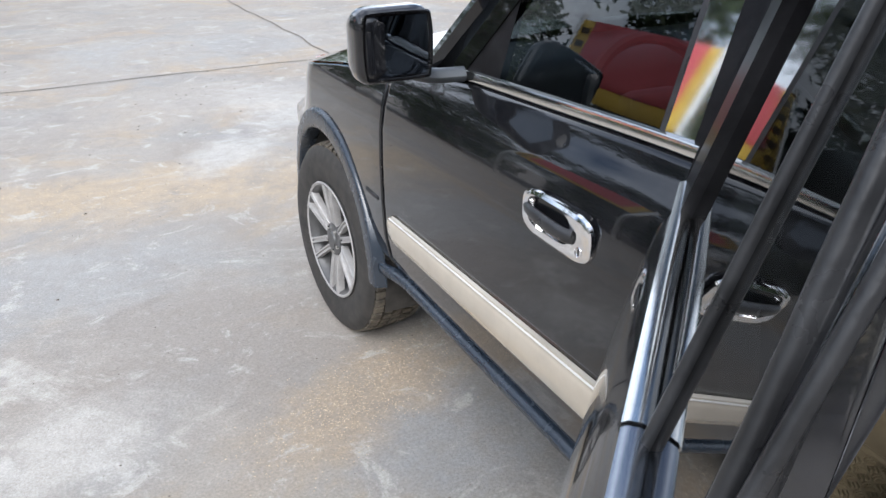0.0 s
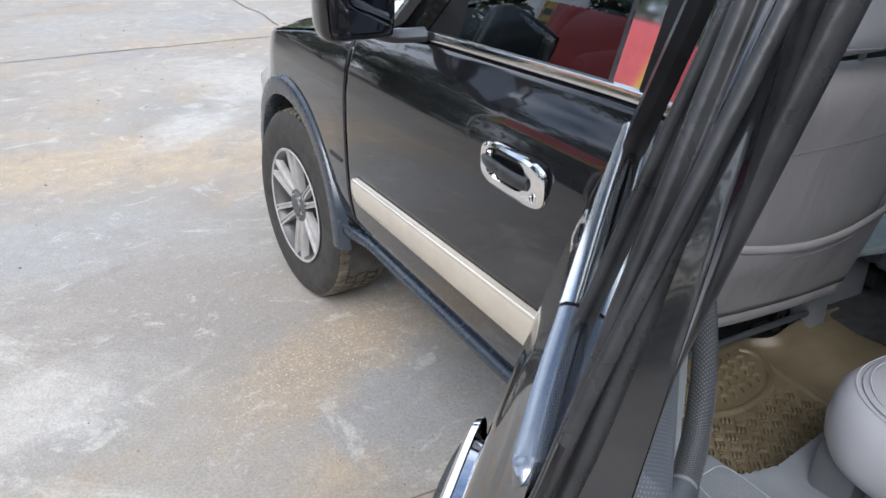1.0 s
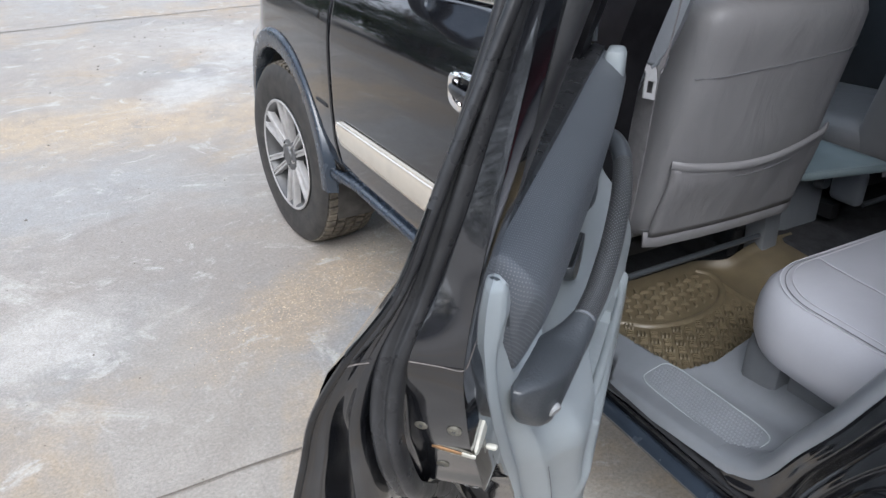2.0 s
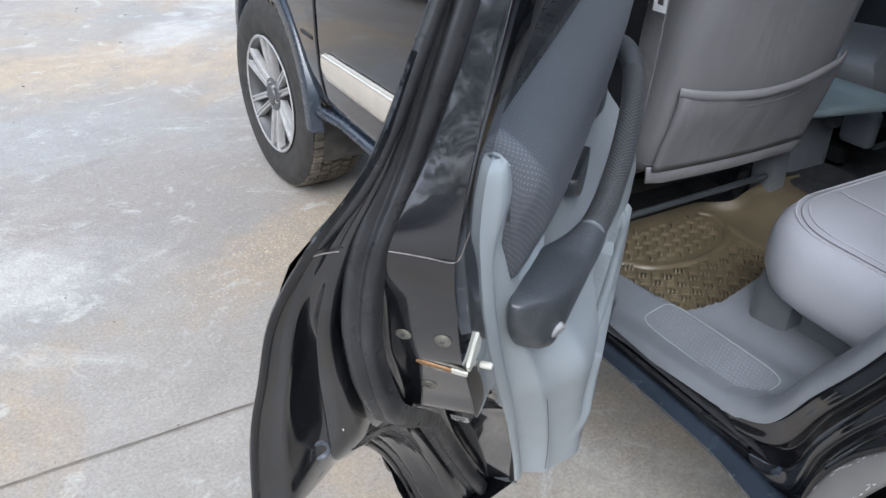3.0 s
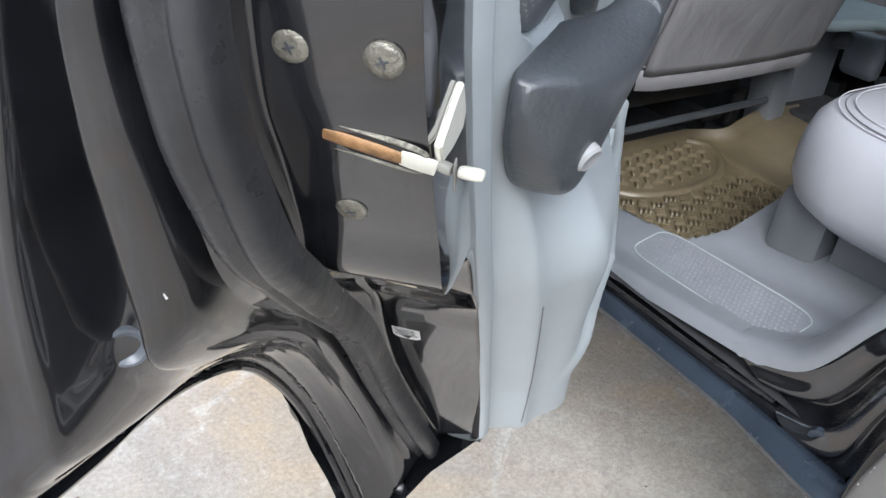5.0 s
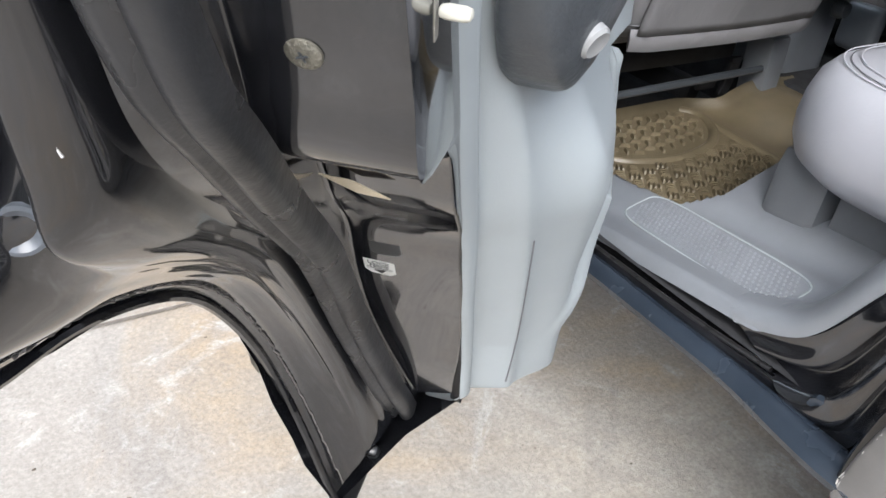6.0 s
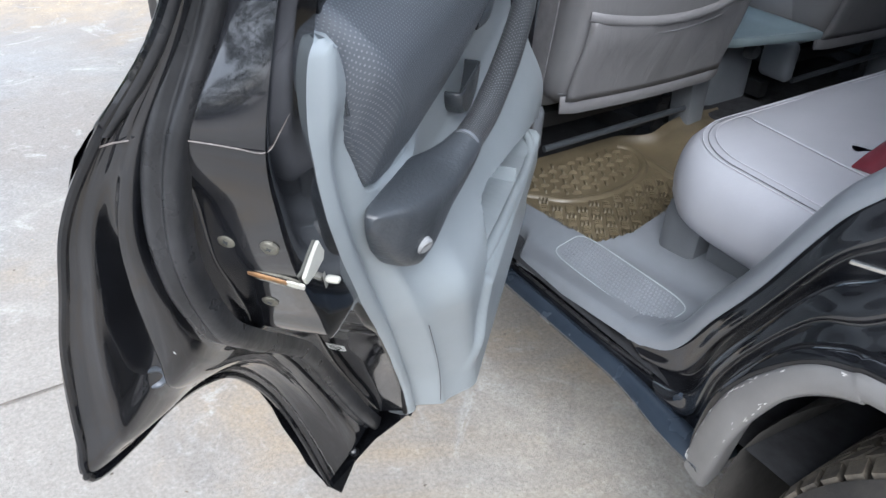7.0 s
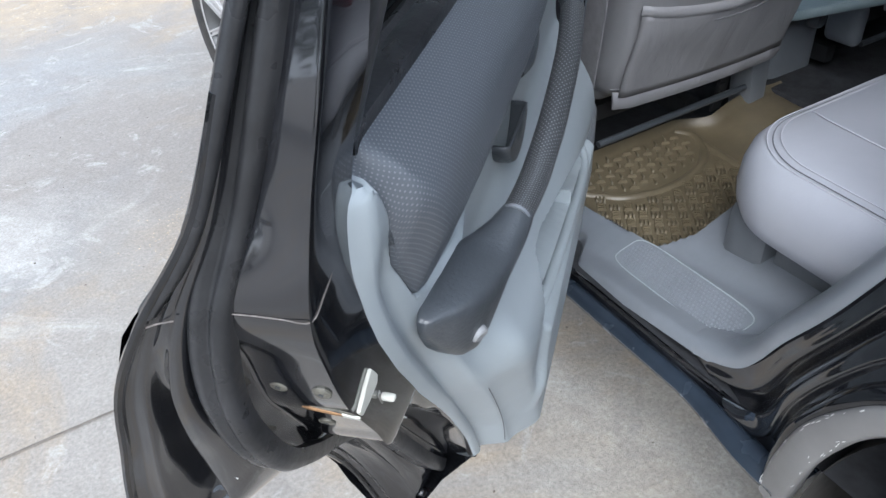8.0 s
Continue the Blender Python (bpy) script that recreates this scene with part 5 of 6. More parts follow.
# outer pull handle and moulding
RHM = Matrix.Translation((0.615, lerp(SKIN_V, 0.866) - 0.002, 0.866)) @ Matrix(((0, -1, 0, 0), (1, 0, 0, 0), (0, 0, 1, 0), (0, 0, 0, 1))) @ pose(0, 0, 0, 5, 0, 0)
dpart("handle_surround", put(bezel(), RHM), CHROME, "chrome pull handle surround")
dpart("handle_recess", put(rounded((0.03, 0.120, 0.050), 0.012, 6), RHM @ Matrix.Translation((0.020, 0.018, 0.004))), DARK)
dpart("door_handle", put(sweep([(-0.006, 0.092, 0.004), (-0.012, 0.075, 0.004), (-0.016, 0.045, 0.003), (-0.017, 0.0, 0.001), (-0.015, -0.040, 0.000), (-0.008, -0.058, 0.000)], circle(0.0105, 12, 0.8, 1.1), 22), RHM), RUBBER)


def rear_moulding():
    sec = [(0.0, -1), (-0.009, -0.96), (-0.013, -0.8), (-0.0145, -0.3), (-0.0145, 0.45), (-0.013, 0.62), (-0.0115, 0.70), (-0.0125, 0.80), (-0.008, 0.96), (0.0, 1)]
    return grid([[(u, lerp(SKIN_V, 0.605 + 0.048 * q) + a - 0.001, 0.605 + 0.048 * q) for a, q in sec] for u in spaced(0.02, 0.575, 24)])


dpart("side_moulding", rear_moulding(), CREAM, "beige metallic side moulding")

# window: glass, division bar, belt mouldings


def wv(z, d=0.0):
    return 0.048 + d + 0.30 * (z - 1.05)


g = dpart("window_glass", grid([[(u - 0.13 * u / 0.55 * (z - 1.05), wv(z), z) for z in spaced(1.03, 1.55, 8)] for u in spaced(0.02, 0.552, 10)]), DARKGLASS, "dark tinted rear door window glass")
g.visible_shadow = False
g = dpart("quarter_glass", grid([[(u - 0.13 * (z - 1.05), wv(z), z) for z in spaced(1.03, 1.55, 8)] for u in spaced(0.555, 0.728, 6)]), DARKGLASS, "small fixed quarter glass")
g.visible_shadow = False


def bar(u0, u1, z0, z1, w, d, dv=0.0):
    return sweep([(u0, wv(z0, dv), z0), ((u0 + u1) / 2, wv((z0 + z1) / 2, dv), (z0 + z1) / 2), (u1, wv(z1, dv), z1)], [(-w / 2, -d / 2), (-w / 2, d / 2), (-w * 0.2, d / 2 + 0.003), (w * 0.2, d / 2 + 0.003), (w / 2, d / 2), (w / 2, -d / 2)], 10, up=(0, 1, 0))


dpart("division_bar", sweep([(0.558 - 0.13 * (z - 1.05), wv(z, -0.002), z) for z in (1.03, 1.2, 1.38, 1.55)], circle(0.0055, 12, 0.95, 1.2), 12), RUBBER, "black window division bar")
dpart("frame_top", sweep([(0.72, wv(1.555), 1.555), (0.4, wv(1.575), 1.575), (0.03, wv(1.565), 1.565)], [(-0.02, -0.02), (-0.02, 0.02), (0.02, 0.02), (0.02, -0.02)], 12), BLACKGLASS)
dpart("frame_front", bar(0.062, 0.062, 1.03, 1.56, 0.125, 0.03), SATIN)
dpart("frame_inner_face", grid([[(u - 0.15 * (z - 1.05), v + dv * (z - 1.05), z) for z in spaced(1.03, 1.56, 10)] for u, v, dv in ((0.722, 0.089, 0.23), (0.718, 0.083, 0.24), (0.722, 0.066, 0.27), (0.724, 0.052, 0.29))]), BLACKGLASS)
dpart("frame_inner_seal", sweep([(0.722 - 0.15 * (z - 1.05), 0.081 + 0.29 * (z - 1.05), z) for z in (1.046, 1.07, 1.12, 1.2, 1.35, 1.56)], [(0.013 * math.cos(a), 0.021 * math.sin(a) * (1 - 0.16 * math.exp(-((a - 2.2) / 0.22) ** 2))) for a in [2 * math.pi * k / 28 for k in range(28)]], 40, up=(1, 0, 0), scale=lambda s: 0.45 + 0.55 * min(1.0, s / 0.14)), RUBBER, "rounded rubber seal along the inner window frame", angle=80)
BM_PROF = [(-0.012, -0.012), (-0.0135, 0.000), (-0.0105, 0.008), (-0.004, 0.012), (0.006, 0.012), (0.011, 0.009), (0.012, -0.010)]
dpart("belt_moulding", sweep([(0.015, 0.036, 1.043), (0.28, 0.034, 1.043), (0.543, 0.036, 1.043)], BM_PROF, 16), STEEL, "polished metal belt moulding")
dpart("belt_moulding_end", sweep([(0.547, 0.036, 1.042), (0.65, 0.037, 1.042), (0.715, 0.039, 1.040), (0.742, 0.041, 1.037)], BM_PROF, 16, scale=lambda s: 0.97 - 0.75 * max(0, s - 0.8) / 0.2), mat("dull metal moulding", (0.24, 0.26, 0.295), 0.22, metal=0.9, vary=0.06, scale=40), "darker metal end of the belt moulding")
dpart("glass_run_seal", sweep([(0.015, 0.060, 1.042), (0.38, 0.060, 1.042), (0.712, 0.062, 1.042)], [(-0.007, -0.012), (-0.007, 0.008), (0.0, 0.012), (0.007, 0.008), (0.007, -0.012)], 16), RUBBER)

# inner trim
PAD_LOW = [(0.03, 0.955), (0.15, 0.940), (0.244, 0.922), (0.303, 0.904), (0.363, 0.890), (0.434, 0.886), (0.55, 0.886), (0.61, 0.889), (0.645, 0.895), (0.664, 0.903), (0.672, 0.915), (0.681, 0.932), (0.692, 0.952), (0.701, 0.978), (0.706, 1.000), (0.712, 1.014), (0.719, 1.026), (0.726, 1.034)]
MOUTH_TOP = [(-0.01, 0.668), (0.002, 0.676), (0.06, 0.700), (0.15, 0.722), (0.25, 0.744), (0.33, 0.757), (0.39, 0.766), (0.42, 0.764), (0.440, 0.746), (0.451, 0.716), (0.455, 0.69)]
MOUTH_LOW = [(-0.01, 0.650), (0.01, 0.640), (0.06, 0.634), (0.13, 0.643), (0.20, 0.655), (0.30, 0.669), (0.38, 0.677), (0.43, 0.682), (0.455, 0.69)]


def trim_v(u, z, bare=False):
    """How far the moulded panel stands into the cabin."""
    e = lerp(TRIM_U, z) - u
    # rolled border, valley behind it, then the body of the panel swelling towards the foot
    v = 0.0870 + 0.0090 * math.sqrt(max(0.0, min(1.0, e / 0.012))) + 0.008 * sstep(0.94, 1.01, z) * sstep(0.0, 0.02, e)
    v -= 0.0065 * math.exp(-((e - 0.030 + 0.010 * sstep(0.80, 0.62, z)) / 0.009) ** 2) * sstep(1.0, 0.93, z)
    low = sstep(0.86, 0.71, z)
    v += (0.005 + 0.022 * low) * sstep(0.034 - 0.018 * low, 0.060 - 0.026 * low, e)
    v += (0.012 + 0.018 * low) * sstep(0.05 - 0.018 * low, 0.16 - 0.08 * low, e)
    v += 0.007 * sstep(0.62, 0.72, z) * sstep(0.80, 0.74, z) * sstep(0.05, 0.10, e)
    # storage pocket with a thick rolled lip
    if u < 0.455:
        zt, zl = lerp(MOUTH_TOP, u), lerp(MOUTH_LOW, u)
        inside = sstep(0.455, 0.440, u)
        v += inside * 0.010 * sstep(zl + 0.004, zl - 0.010, z) * sstep(0.54, 0.60, z)
        v -= inside * 0.050 * sstep(zl + 0.001, zl + 0.008, z) * sstep(zt + 0.003, zt - 0.006, z)
    # flat channel between the pad and the pull
    v -= 0.016 * sstep(0.80, 0.845, z) * sstep(0.60, 0.50, u) * sstep(0.05, 0.10, e)
    if not bare:
        near = z - lerp(PAD_LOW, u)
        v -= 0.006 * sstep(-0.002, 0.003, near) + 0.040 * sstep(0.006, 0.024, near)
    # tuck under at the foot
    return v - 0.035 * sstep(0.512 - 0.5 * min(e, 0.03), 0.478, z) ** 2


def trim_sheet():
    rows = []
    for i in range(201):
        z = 0.478 + (1.036 - 0.478) * i / 200
        ue = lerp(TRIM_U, z)
        row = []
        for k in range(161):
            s = k / 160
            e = 0.07 * (s / 0.4) ** 1.3 if s < 0.4 else 0.07 + (ue - 0.07 + 0.012) * (s - 0.4) / 0.6
            row.append((ue - e, trim_v(ue - e, z), z))
        rows.append(row)
    return grid(rows)


trim = dpart("door_trim", trim_sheet(), TRIM, "blue-grey moulded plastic door trim")
dpart("trim_return", grid([[(lerp(TRIM_U, z) - 0.3 * d, 0.0872 - d, z) for d in (0, 0.008)] for z in spaced(0.478, 1.036, 60)]), SATIN)
dpart("trim_joint", sweep([(u, trim_v(u, z) + 0.0003, z) for u, z in [(lerp(TRIM_U, z) - 0.037 + 0.006 * (0.70 - z) / 0.18, z) for z in spaced(0.698, 0.506, 9)]], circle(0.0006, 6), 24), SEAM)


def pad_v(u, z):
    """The pad hollows below and swells to a roll under the belt."""
    low = lerp(PAD_LOW, u)
    near = z - low
    rise = sstep(0.0, 0.075, near)
    v = 0.1005 + 0.008 * sstep(0.45, 0.10, u) + 0.022 * rise + 0.004 * sstep(0.0, 0.02, near)
    edge = sstep(0.728, 0.690, u)
    v = 0.099 + (v - 0.099) * (0.35 + 0.65 * edge)
    over = max(0.0, z - 0.985) / 0.061
    return v - 0.046 * over ** 2.2


PAD_TOP = [(0.03, 1.046), (0.68, 1.046), (0.700, 1.0455), (0.712, 1.043), (0.720, 1.039), (0.726, 1.0355)]


def pad_sheet():
    us = spaced(0.03, 0.63, 50) + spaced(0.64, 0.7258, 40)
    rows = []
    for u in us:
        z0 = lerp(PAD_LOW, u)
        h = lerp(PAD_TOP, u) - z0
        rows.append([(u, pad_v(u, z0 + h * k / 40) - (0.007 if k == 0 else 0), z0 + h * k / 40) for k in range(41)])
    run = [0.0]
    for i in range(1, len(rows)):
        run.append(run[-1] + (Vector(rows[i][36]) - Vector(rows[i - 1][36])).length)
    return grid(rows, uv=lambda i, j: (run[i], rows[i][-1][2] - sum((Vector(rows[i][k]) - Vector(rows[i][k + 1])).length for k in range(j, 40))))


dpart("padded_insert", pad_sheet(), PAD, "charcoal perforated vinyl pad")
stitch_line = [Vector((u, pad_v(u, lerp(PAD_LOW, u) + 0.002) + 0.0004, lerp(PAD_LOW, u) + 0.002)) for u in (0.699, 0.702, 0.706, 0.712, 0.719, 0.7245)]
dpart("pad_piping", sweep(stitch_line, circle(0.0013, 8), 30), DARKPL)
for a, b in list(zip(curve_pts(stitch_line, 29), curve_pts(stitch_line, 29)[1:]))[::2]:
    dpart("stitch", sweep([a + Vector((0.0016, 0.0010, 0)), b + Vector((0.0016, 0.0010, 0))], circle(0.0004, 5), 3), DARKPL)

# armrest and pull handle: sections across the door, each with its rear line, front bulge, top and foot
ARM = [(0.670, 0.100, 0.1085, 0.884, 0.872), (0.664, 0.098, 0.116, 0.8875, 0.861), (0.652, 0.096, 0.1290, 0.8900, 0.840), (0.636, 0.096, 0.1390, 0.8905, 0.8205), (0.618, 0.096, 0.1460, 0.8910, 0.8105), (0.602, 0.097, 0.1500, 0.8910, 0.8120), (0.588, 0.099, 0.1535, 0.8905, 0.8230), (0.574, 0.104, 0.1555, 0.8900, 0.8380), (0.558, 0.113, 0.1568, 0.8900, 0.8530), (0.543, 0.122, 0.1575, 0.8920, 0.8635), (0.528, 0.1295, 0.1580, 0.8955, 0.8700)]


def arm_body():
    rows = []
    tabs = [[(r[0], r[k]) for r in reversed(ARM)] for k in range(1, 5)]
    for u in spaced(0.670, 0.528, 40):
        vb, vf, zt, zf = (lerp(t, u) for t in tabs)
        neck = sstep(0.585, 0.530, u)
        w, h = vf - vb, zt - zf
        ring = []
        for k in range(36):
            a = 2 * math.pi * k / 36
            c, s = math.cos(a), math.sin(a)
            e = 0.42 + 0.58 * neck
            p = math.copysign(abs(c) ** e, c)
            q = math.copysign(abs(s) ** e, s)
            lean = (1 - neck) * 0.30 * w * (0.5 - 0.5 * q) * (0.5 + 0.5 * p)
            drop = (1 - neck) * 0.20 * w * (0.5 + 0.5 * p) * (0.5 + 0.5 * q)
            ring.append((u, vb + w * (0.5 + 0.5 * p) - lean, zf + h * (0.5 + 0.5 * q) - drop))
        rows.append(ring)
    bm = grid(rows, close_v=True)
    bm.verts.ensure_lookup_table()
    bm.faces.new([bm.verts[k] for k in range(36)])
    return bm


armrest = dpart("armrest", arm_body(), DARKPL, "charcoal grained armrest", angle=70)
GRIP_LINE = [(0.531, 0.1437, 0.8825), (0.50, 0.1490, 0.8885), (0.47, 0.1525, 0.8965), (0.40, 0.1560, 0.9140), (0.30, 0.1540, 0.9310), (0.215, 0.146, 0.940)]
dpart("pull_grip", sweep(GRIP_LINE, circle(0.0130, 20, 1.0, 1.02), 40, uv=lambda i, j: (0.0082 * i, 0.0041 * j)), GRIP, "perforated charcoal pull grip")
dpart("pull_handle_end", sweep([(0.217, 0.1462, 0.9398), (0.196, 0.1400, 0.949), (0.178, 0.128, 0.957), (0.168, 0.110, 0.960), (0.164, 0.092, 0.958)], circle(0.0132, 14, 1.0, 1.05), 16), DARKPL)
dpart("grip_collar", sweep([(0.5325, 0.1434, 0.8822), (0.5295, 0.1440, 0.8828)], circle(0.0134, 20, 1.0, 1.03), 3), GREYPL)
cap_at = Matrix.Translation((0.6275, 0.1350, 0.8375)) @ pose(0, 0, 0, 0, 22, 58)
dpart("armrest_screw", put(lathe([(0.0006, 0.0), (0.0008, 0.004), (0.0014, 0.0062), (0.0, 0.0076), (-0.006, 0.0078)], 24), cap_at), mat("grey plug", (0.27, 0.275, 0.28), 0.4, vary=0.1, scale=60), "round grey screw cap")


def pull_cup():
    """Half-round bowl behind the pull, its flat rim upwards."""
    rows = []
    for k in range(19):
        a = math.pi * k / 18
        rows.append([(0.360 + 0.050 * math.cos(a) * f, 0.094 + d, 0.8745 - 0.036 * math.sin(a) * f) for f, d in ((1.0, 0.0), (1.0, 0.016), (0.94, 0.021), (0.5, 0.022), (0.0, 0.022))])
    return grid(rows)


thick(dpart("pull_cup", pull_cup(), DARKPL, "ribbed charcoal pull cup"), 0.003)
dpart("inner_handle_surround", rounded((0.150, 0.014, 0.050), 0.006, 8, lambda p: Vector((0.335 + p.x, 0.1060 + p.y, 0.938 + p.z * (1 - 2.2 * abs(p.x) * abs(p.x) / 0.02) - 0.18 * p.x))), mat("grey bezel", (0.20, 0.22, 0.23), 0.4, vary=0.06, scale=20), "grey inner handle surround")
dpart("inner_handle_cup", rounded((0.105, 0.012, 0.030), 0.0055, 5, lambda p: Vector((0.325 + p.x, 0.1085 + p.y, 0.940 + p.z - 0.18 * p.x))), DARK)
dpart("inner_handle", sweep([(0.280, 0.114, 0.950), (0.31, 0.120, 0.944), (0.340, 0.121, 0.937), (0.358, 0.114, 0.933)], circle(0.009, 10, 0.6, 1.2), 14), DARKPL, "charcoal inner door handle")
dpart("pocket_rim", sweep([(0.001, 0.122, 0.668), (0.002, 0.138, 0.655), (0.014, 0.150, 0.640), (0.05, 0.1555, 0.632), (0.13, 0.1560, 0.642), (0.20, 0.1555, 0.653), (0.30, 0.1540, 0.668), (0.38, 0.1510, 0.677), (0.425, 0.1470, 0.682), (0.452, 0.1400, 0.688)], circle(0.0072, 12, 1.0, 1.0), 60), TRIM)
dpart("pocket_divider", rounded((0.008, 0.046, 0.045), 0.003, 4, lambda p: Vector((0.165 + p.x, 0.128 + p.y, 0.652 + p.z))), TRIM)
dpart("lock_knob", put(lathe([(0.0, 0.0), (0.0, 0.005), (-0.03, 0.0055)], 10), Matrix.Translation((0.06, 0.075, 1.065)) @ pose(0, 0, 0, 0, 90, 0)), DARKPL)
dpart("sash_trim", rounded((0.05, 0.03, 0.05), 0.01, 4, lambda p: Vector((0.05 + p.x, 0.108 + p.y, 1.03 + p.z))), TRIM)
dpart("inner_belt_strip", sweep([(0.03, 0.076, 1.047), (0.38, 0.076, 1.047), (0.705, 0.076, 1.047)], [(-0.012, -0.01), (-0.012, 0.004), (0.0, 0.008), (0.012, 0.004), (0.012, -0.01)], 16), RUBBER)

# ---- front seats ----


def seat_y(x, z, x0):
    return 1.105 - (z - 0.58) * 0.22 - (x - x0) * 0.09


def front_seat(x0, x1, label):
    s = empty("front_seat", pose((x0 + x1) / 2, 1.25, 0.40))
    tagged(s, label, "car seat", group="front seats")
    I = Matrix.Translation((-(x0 + x1) / 2, -1.25, -0.40))
    W = x1 - x0

    def sp(name, bm, material, lab="", **k):
        bmesh.ops.transform(bm, matrix=I, verts=bm.verts)
        return part(name, bm, material, s, lab, **k)

    def bw(p):
        k = 1.0 - 0.06 * max(0, p.z) / 0.26
        x = (x0 + x1) / 2 + p.x * k
        z = 0.83 + p.z
        bul = 0.012 * math.cos(math.pi * min(1, abs(p.x) / (W / 2)) / 2) * (1 if p.y < 0 else 0)
        return Vector((x, seat_y(x, z, x0) + 0.065 + p.y - bul, z + 0.03 * (x - x0) * (1 if p.z < -0.2 else 0)))

    sp("backrest", rounded((W, 0.13, 0.50), 0.048, 14, bw), SEATBACK, "grey leatherette backrest cover")
    # hem, pocket and seams of the cover
    def bk(fx, z, d=0.0):
        x = x0 + W * fx
        k = 1.0 - 0.06 * max(0, z - 0.83) / 0.26
        x = (x0 + x1) / 2 + (x - (x0 + x1) / 2) * k
        bul = 0.012 * math.cos(math.pi * min(1, abs(fx - 0.5) * 2) / 2)
        edge = 0.02 * max(0, abs(fx - 0.5) * 2 - 0.86) / 0.14
        return Vector((x, seat_y(x, z, x0) - bul - d + edge, z))
    rows = []
    for f in spaced(0.05, 0.95, 40):
        sag = 0.030 * math.sin(math.pi * f)
        ztop = 0.775 + 0.035 * f - sag
        zb = 0.600 + 0.02 * f
        rows.append([bk(f, zb + (ztop - zb) * t, 0.003 + 0.020 * math.sin(math.pi * f) ** 0.7 * (t ** 1.5) + 0.010 * noise.noise((f * 6 + t * 2, t * 2.2, x0)) * t) for t in spaced(0, 1, 10)])
    pk = sp("pocket", grid(rows), SEATBACK, "slightly sagging seat back pocket")
    thick(pk, 0.004, 1.0)
    sp("pocket_hem", sweep([bk(f, 0.775 + 0.035 * f - 0.030 * math.sin(math.pi * f), 0.006 + 0.020 * math.sin(math.pi * f) ** 0.7) for f in spaced(0.04, 0.96, 16)], circle(0.007, 8, 0.6, 1.3), 40), SEATBACK)
    sp("pocket_stitch", sweep([bk(f, 0.748 + 0.035 * f - 0.030 * math.sin(math.pi * f), 0.005 + 0.017 * math.sin(math.pi * f) ** 0.7) for f in spaced(0.05, 0.95, 16)], circle(0.0014, 5), 40), SEAM)
    sp("seam", sweep([bk(f, 0.945 + 0.03 * f, 0.001) for f in spaced(0.03, 0.97, 10)], circle(0.0013, 5), 30), SEAM)
    sp("hem_band", sweep([bk(f, 0.590 + 0.022 * f, 0.003) for f in spaced(0.035, 0.965, 14)], circle(0.018, 10, 0.35, 1.0), 30), SEATBACK, "grey hem of the cover")
    sp("hem_stitch", sweep([bk(f, 0.614 + 0.022 * f, 0.002) for f in spaced(0.02, 0.98, 14)], circle(0.0013, 5), 30), SEAM)
    sp("headrest", rounded((0.27, 0.10, 0.18), 0.042, 9, lambda p: Vector(((x0 + x1) / 2 + p.x, 1.03 + p.y - 0.12 * p.z, 1.19 + p.z))), LEATHER, "grey leatherette headrest")
    sp("headrest_seam", sweep([((x0 + x1) / 2 + 0.13 * math.cos(a), 1.005 + 0.046 * math.sin(a), 1.125) for a in [k * math.pi / 8 for k in range(17)]], circle(0.002, 5), 40), SEAM)
    for f in (0.36, 0.64):
        x = x0 + W * f
        sp("headrest_post", sweep([(x, 1.06, 1.03), (x, 1.045, 1.14)], circle(0.006, 8), 4), STEEL)
    sp("seat_base", rounded((W + 0.02, 0.50, 0.14), 0.05, 8, lambda p: Vector(((x0 + x1) / 2 + p.x, 1.40 + p.y, 0.605 + p.z - 0.06 * p.y))), SEATBACK, "grey seat cushion")
    sp("seat_frame", rounded((W - 0.02, 0.42, 0.04), 0.01, 3, lambda p: Vector(((x0 + x1) / 2 + p.x, 1.40 + p.y, 0.515 + p.z))), DARK)
    sp("adjuster_bar", sweep([(x0 + 0.02, 1.14, 0.482), (x1 - 0.02, 1.12, 0.502)], circle(0.007, 8), 4), DARKPL)
    for x in (x0 + 0.04, x1 - 0.06):
        sp("rail", rounded((0.035, 0.46, 0.045), 0.006, 3, lambda p, x=x: Vector((x + p.x, 1.45 + p.y, 0.425 + p.z))), DARK)
    sp("rail_cover", rounded((0.045, 0.06, 0.19), 0.008, 4, lambda p: Vector((x1 + 0.03 + p.x * (1.15 + 1.6 * p.z) - 0.08 * p.z, 1.15 + p.y, 0.462 + p.z))), GREYPL, "grey plastic rail cover")
    for x, y, z, w, h in ((x1 - 0.045, 1.165, 0.470, 0.022, 0.060), (x1 - 0.085, 1.180, 0.455, 0.050, 0.016), (x1 - 0.015, 1.185, 0.462, 0.030, 0.080)):
        sp("seat_bracket", rounded((w, 0.010, h), 0.003, 2, lambda p, x=x, y=y, z=z: Vector((x + p.x + 0.2 * p.z, y + p.y, z + p.z))), DARK)
    sp("bracket_bolt", put(lathe([(0.0, 0.0), (0.003, 0.004), (0.002, 0.006), (-0.004, 0.006)], 12), Matrix.Translation((x1 - 0.05, 1.156, 0.482)) @ pose(0, 0, 0, 0, 0, 90)), STEEL)
    sp("recliner_cover", rounded((0.035, 0.09, 0.10), 0.017, 6, lambda p: Vector((x0 - 0.012 + p.x, 1.17 + p.y, 0.535 + p.z))), GREYPL, "rounded grey recliner cover")
    return s


front_seat(1.072, 1.488, "grey leatherette front seat with a back pocket beside the doorway")
front_seat(1.86, 2.276, "grey leatherette front passenger seat beyond the folding tray")

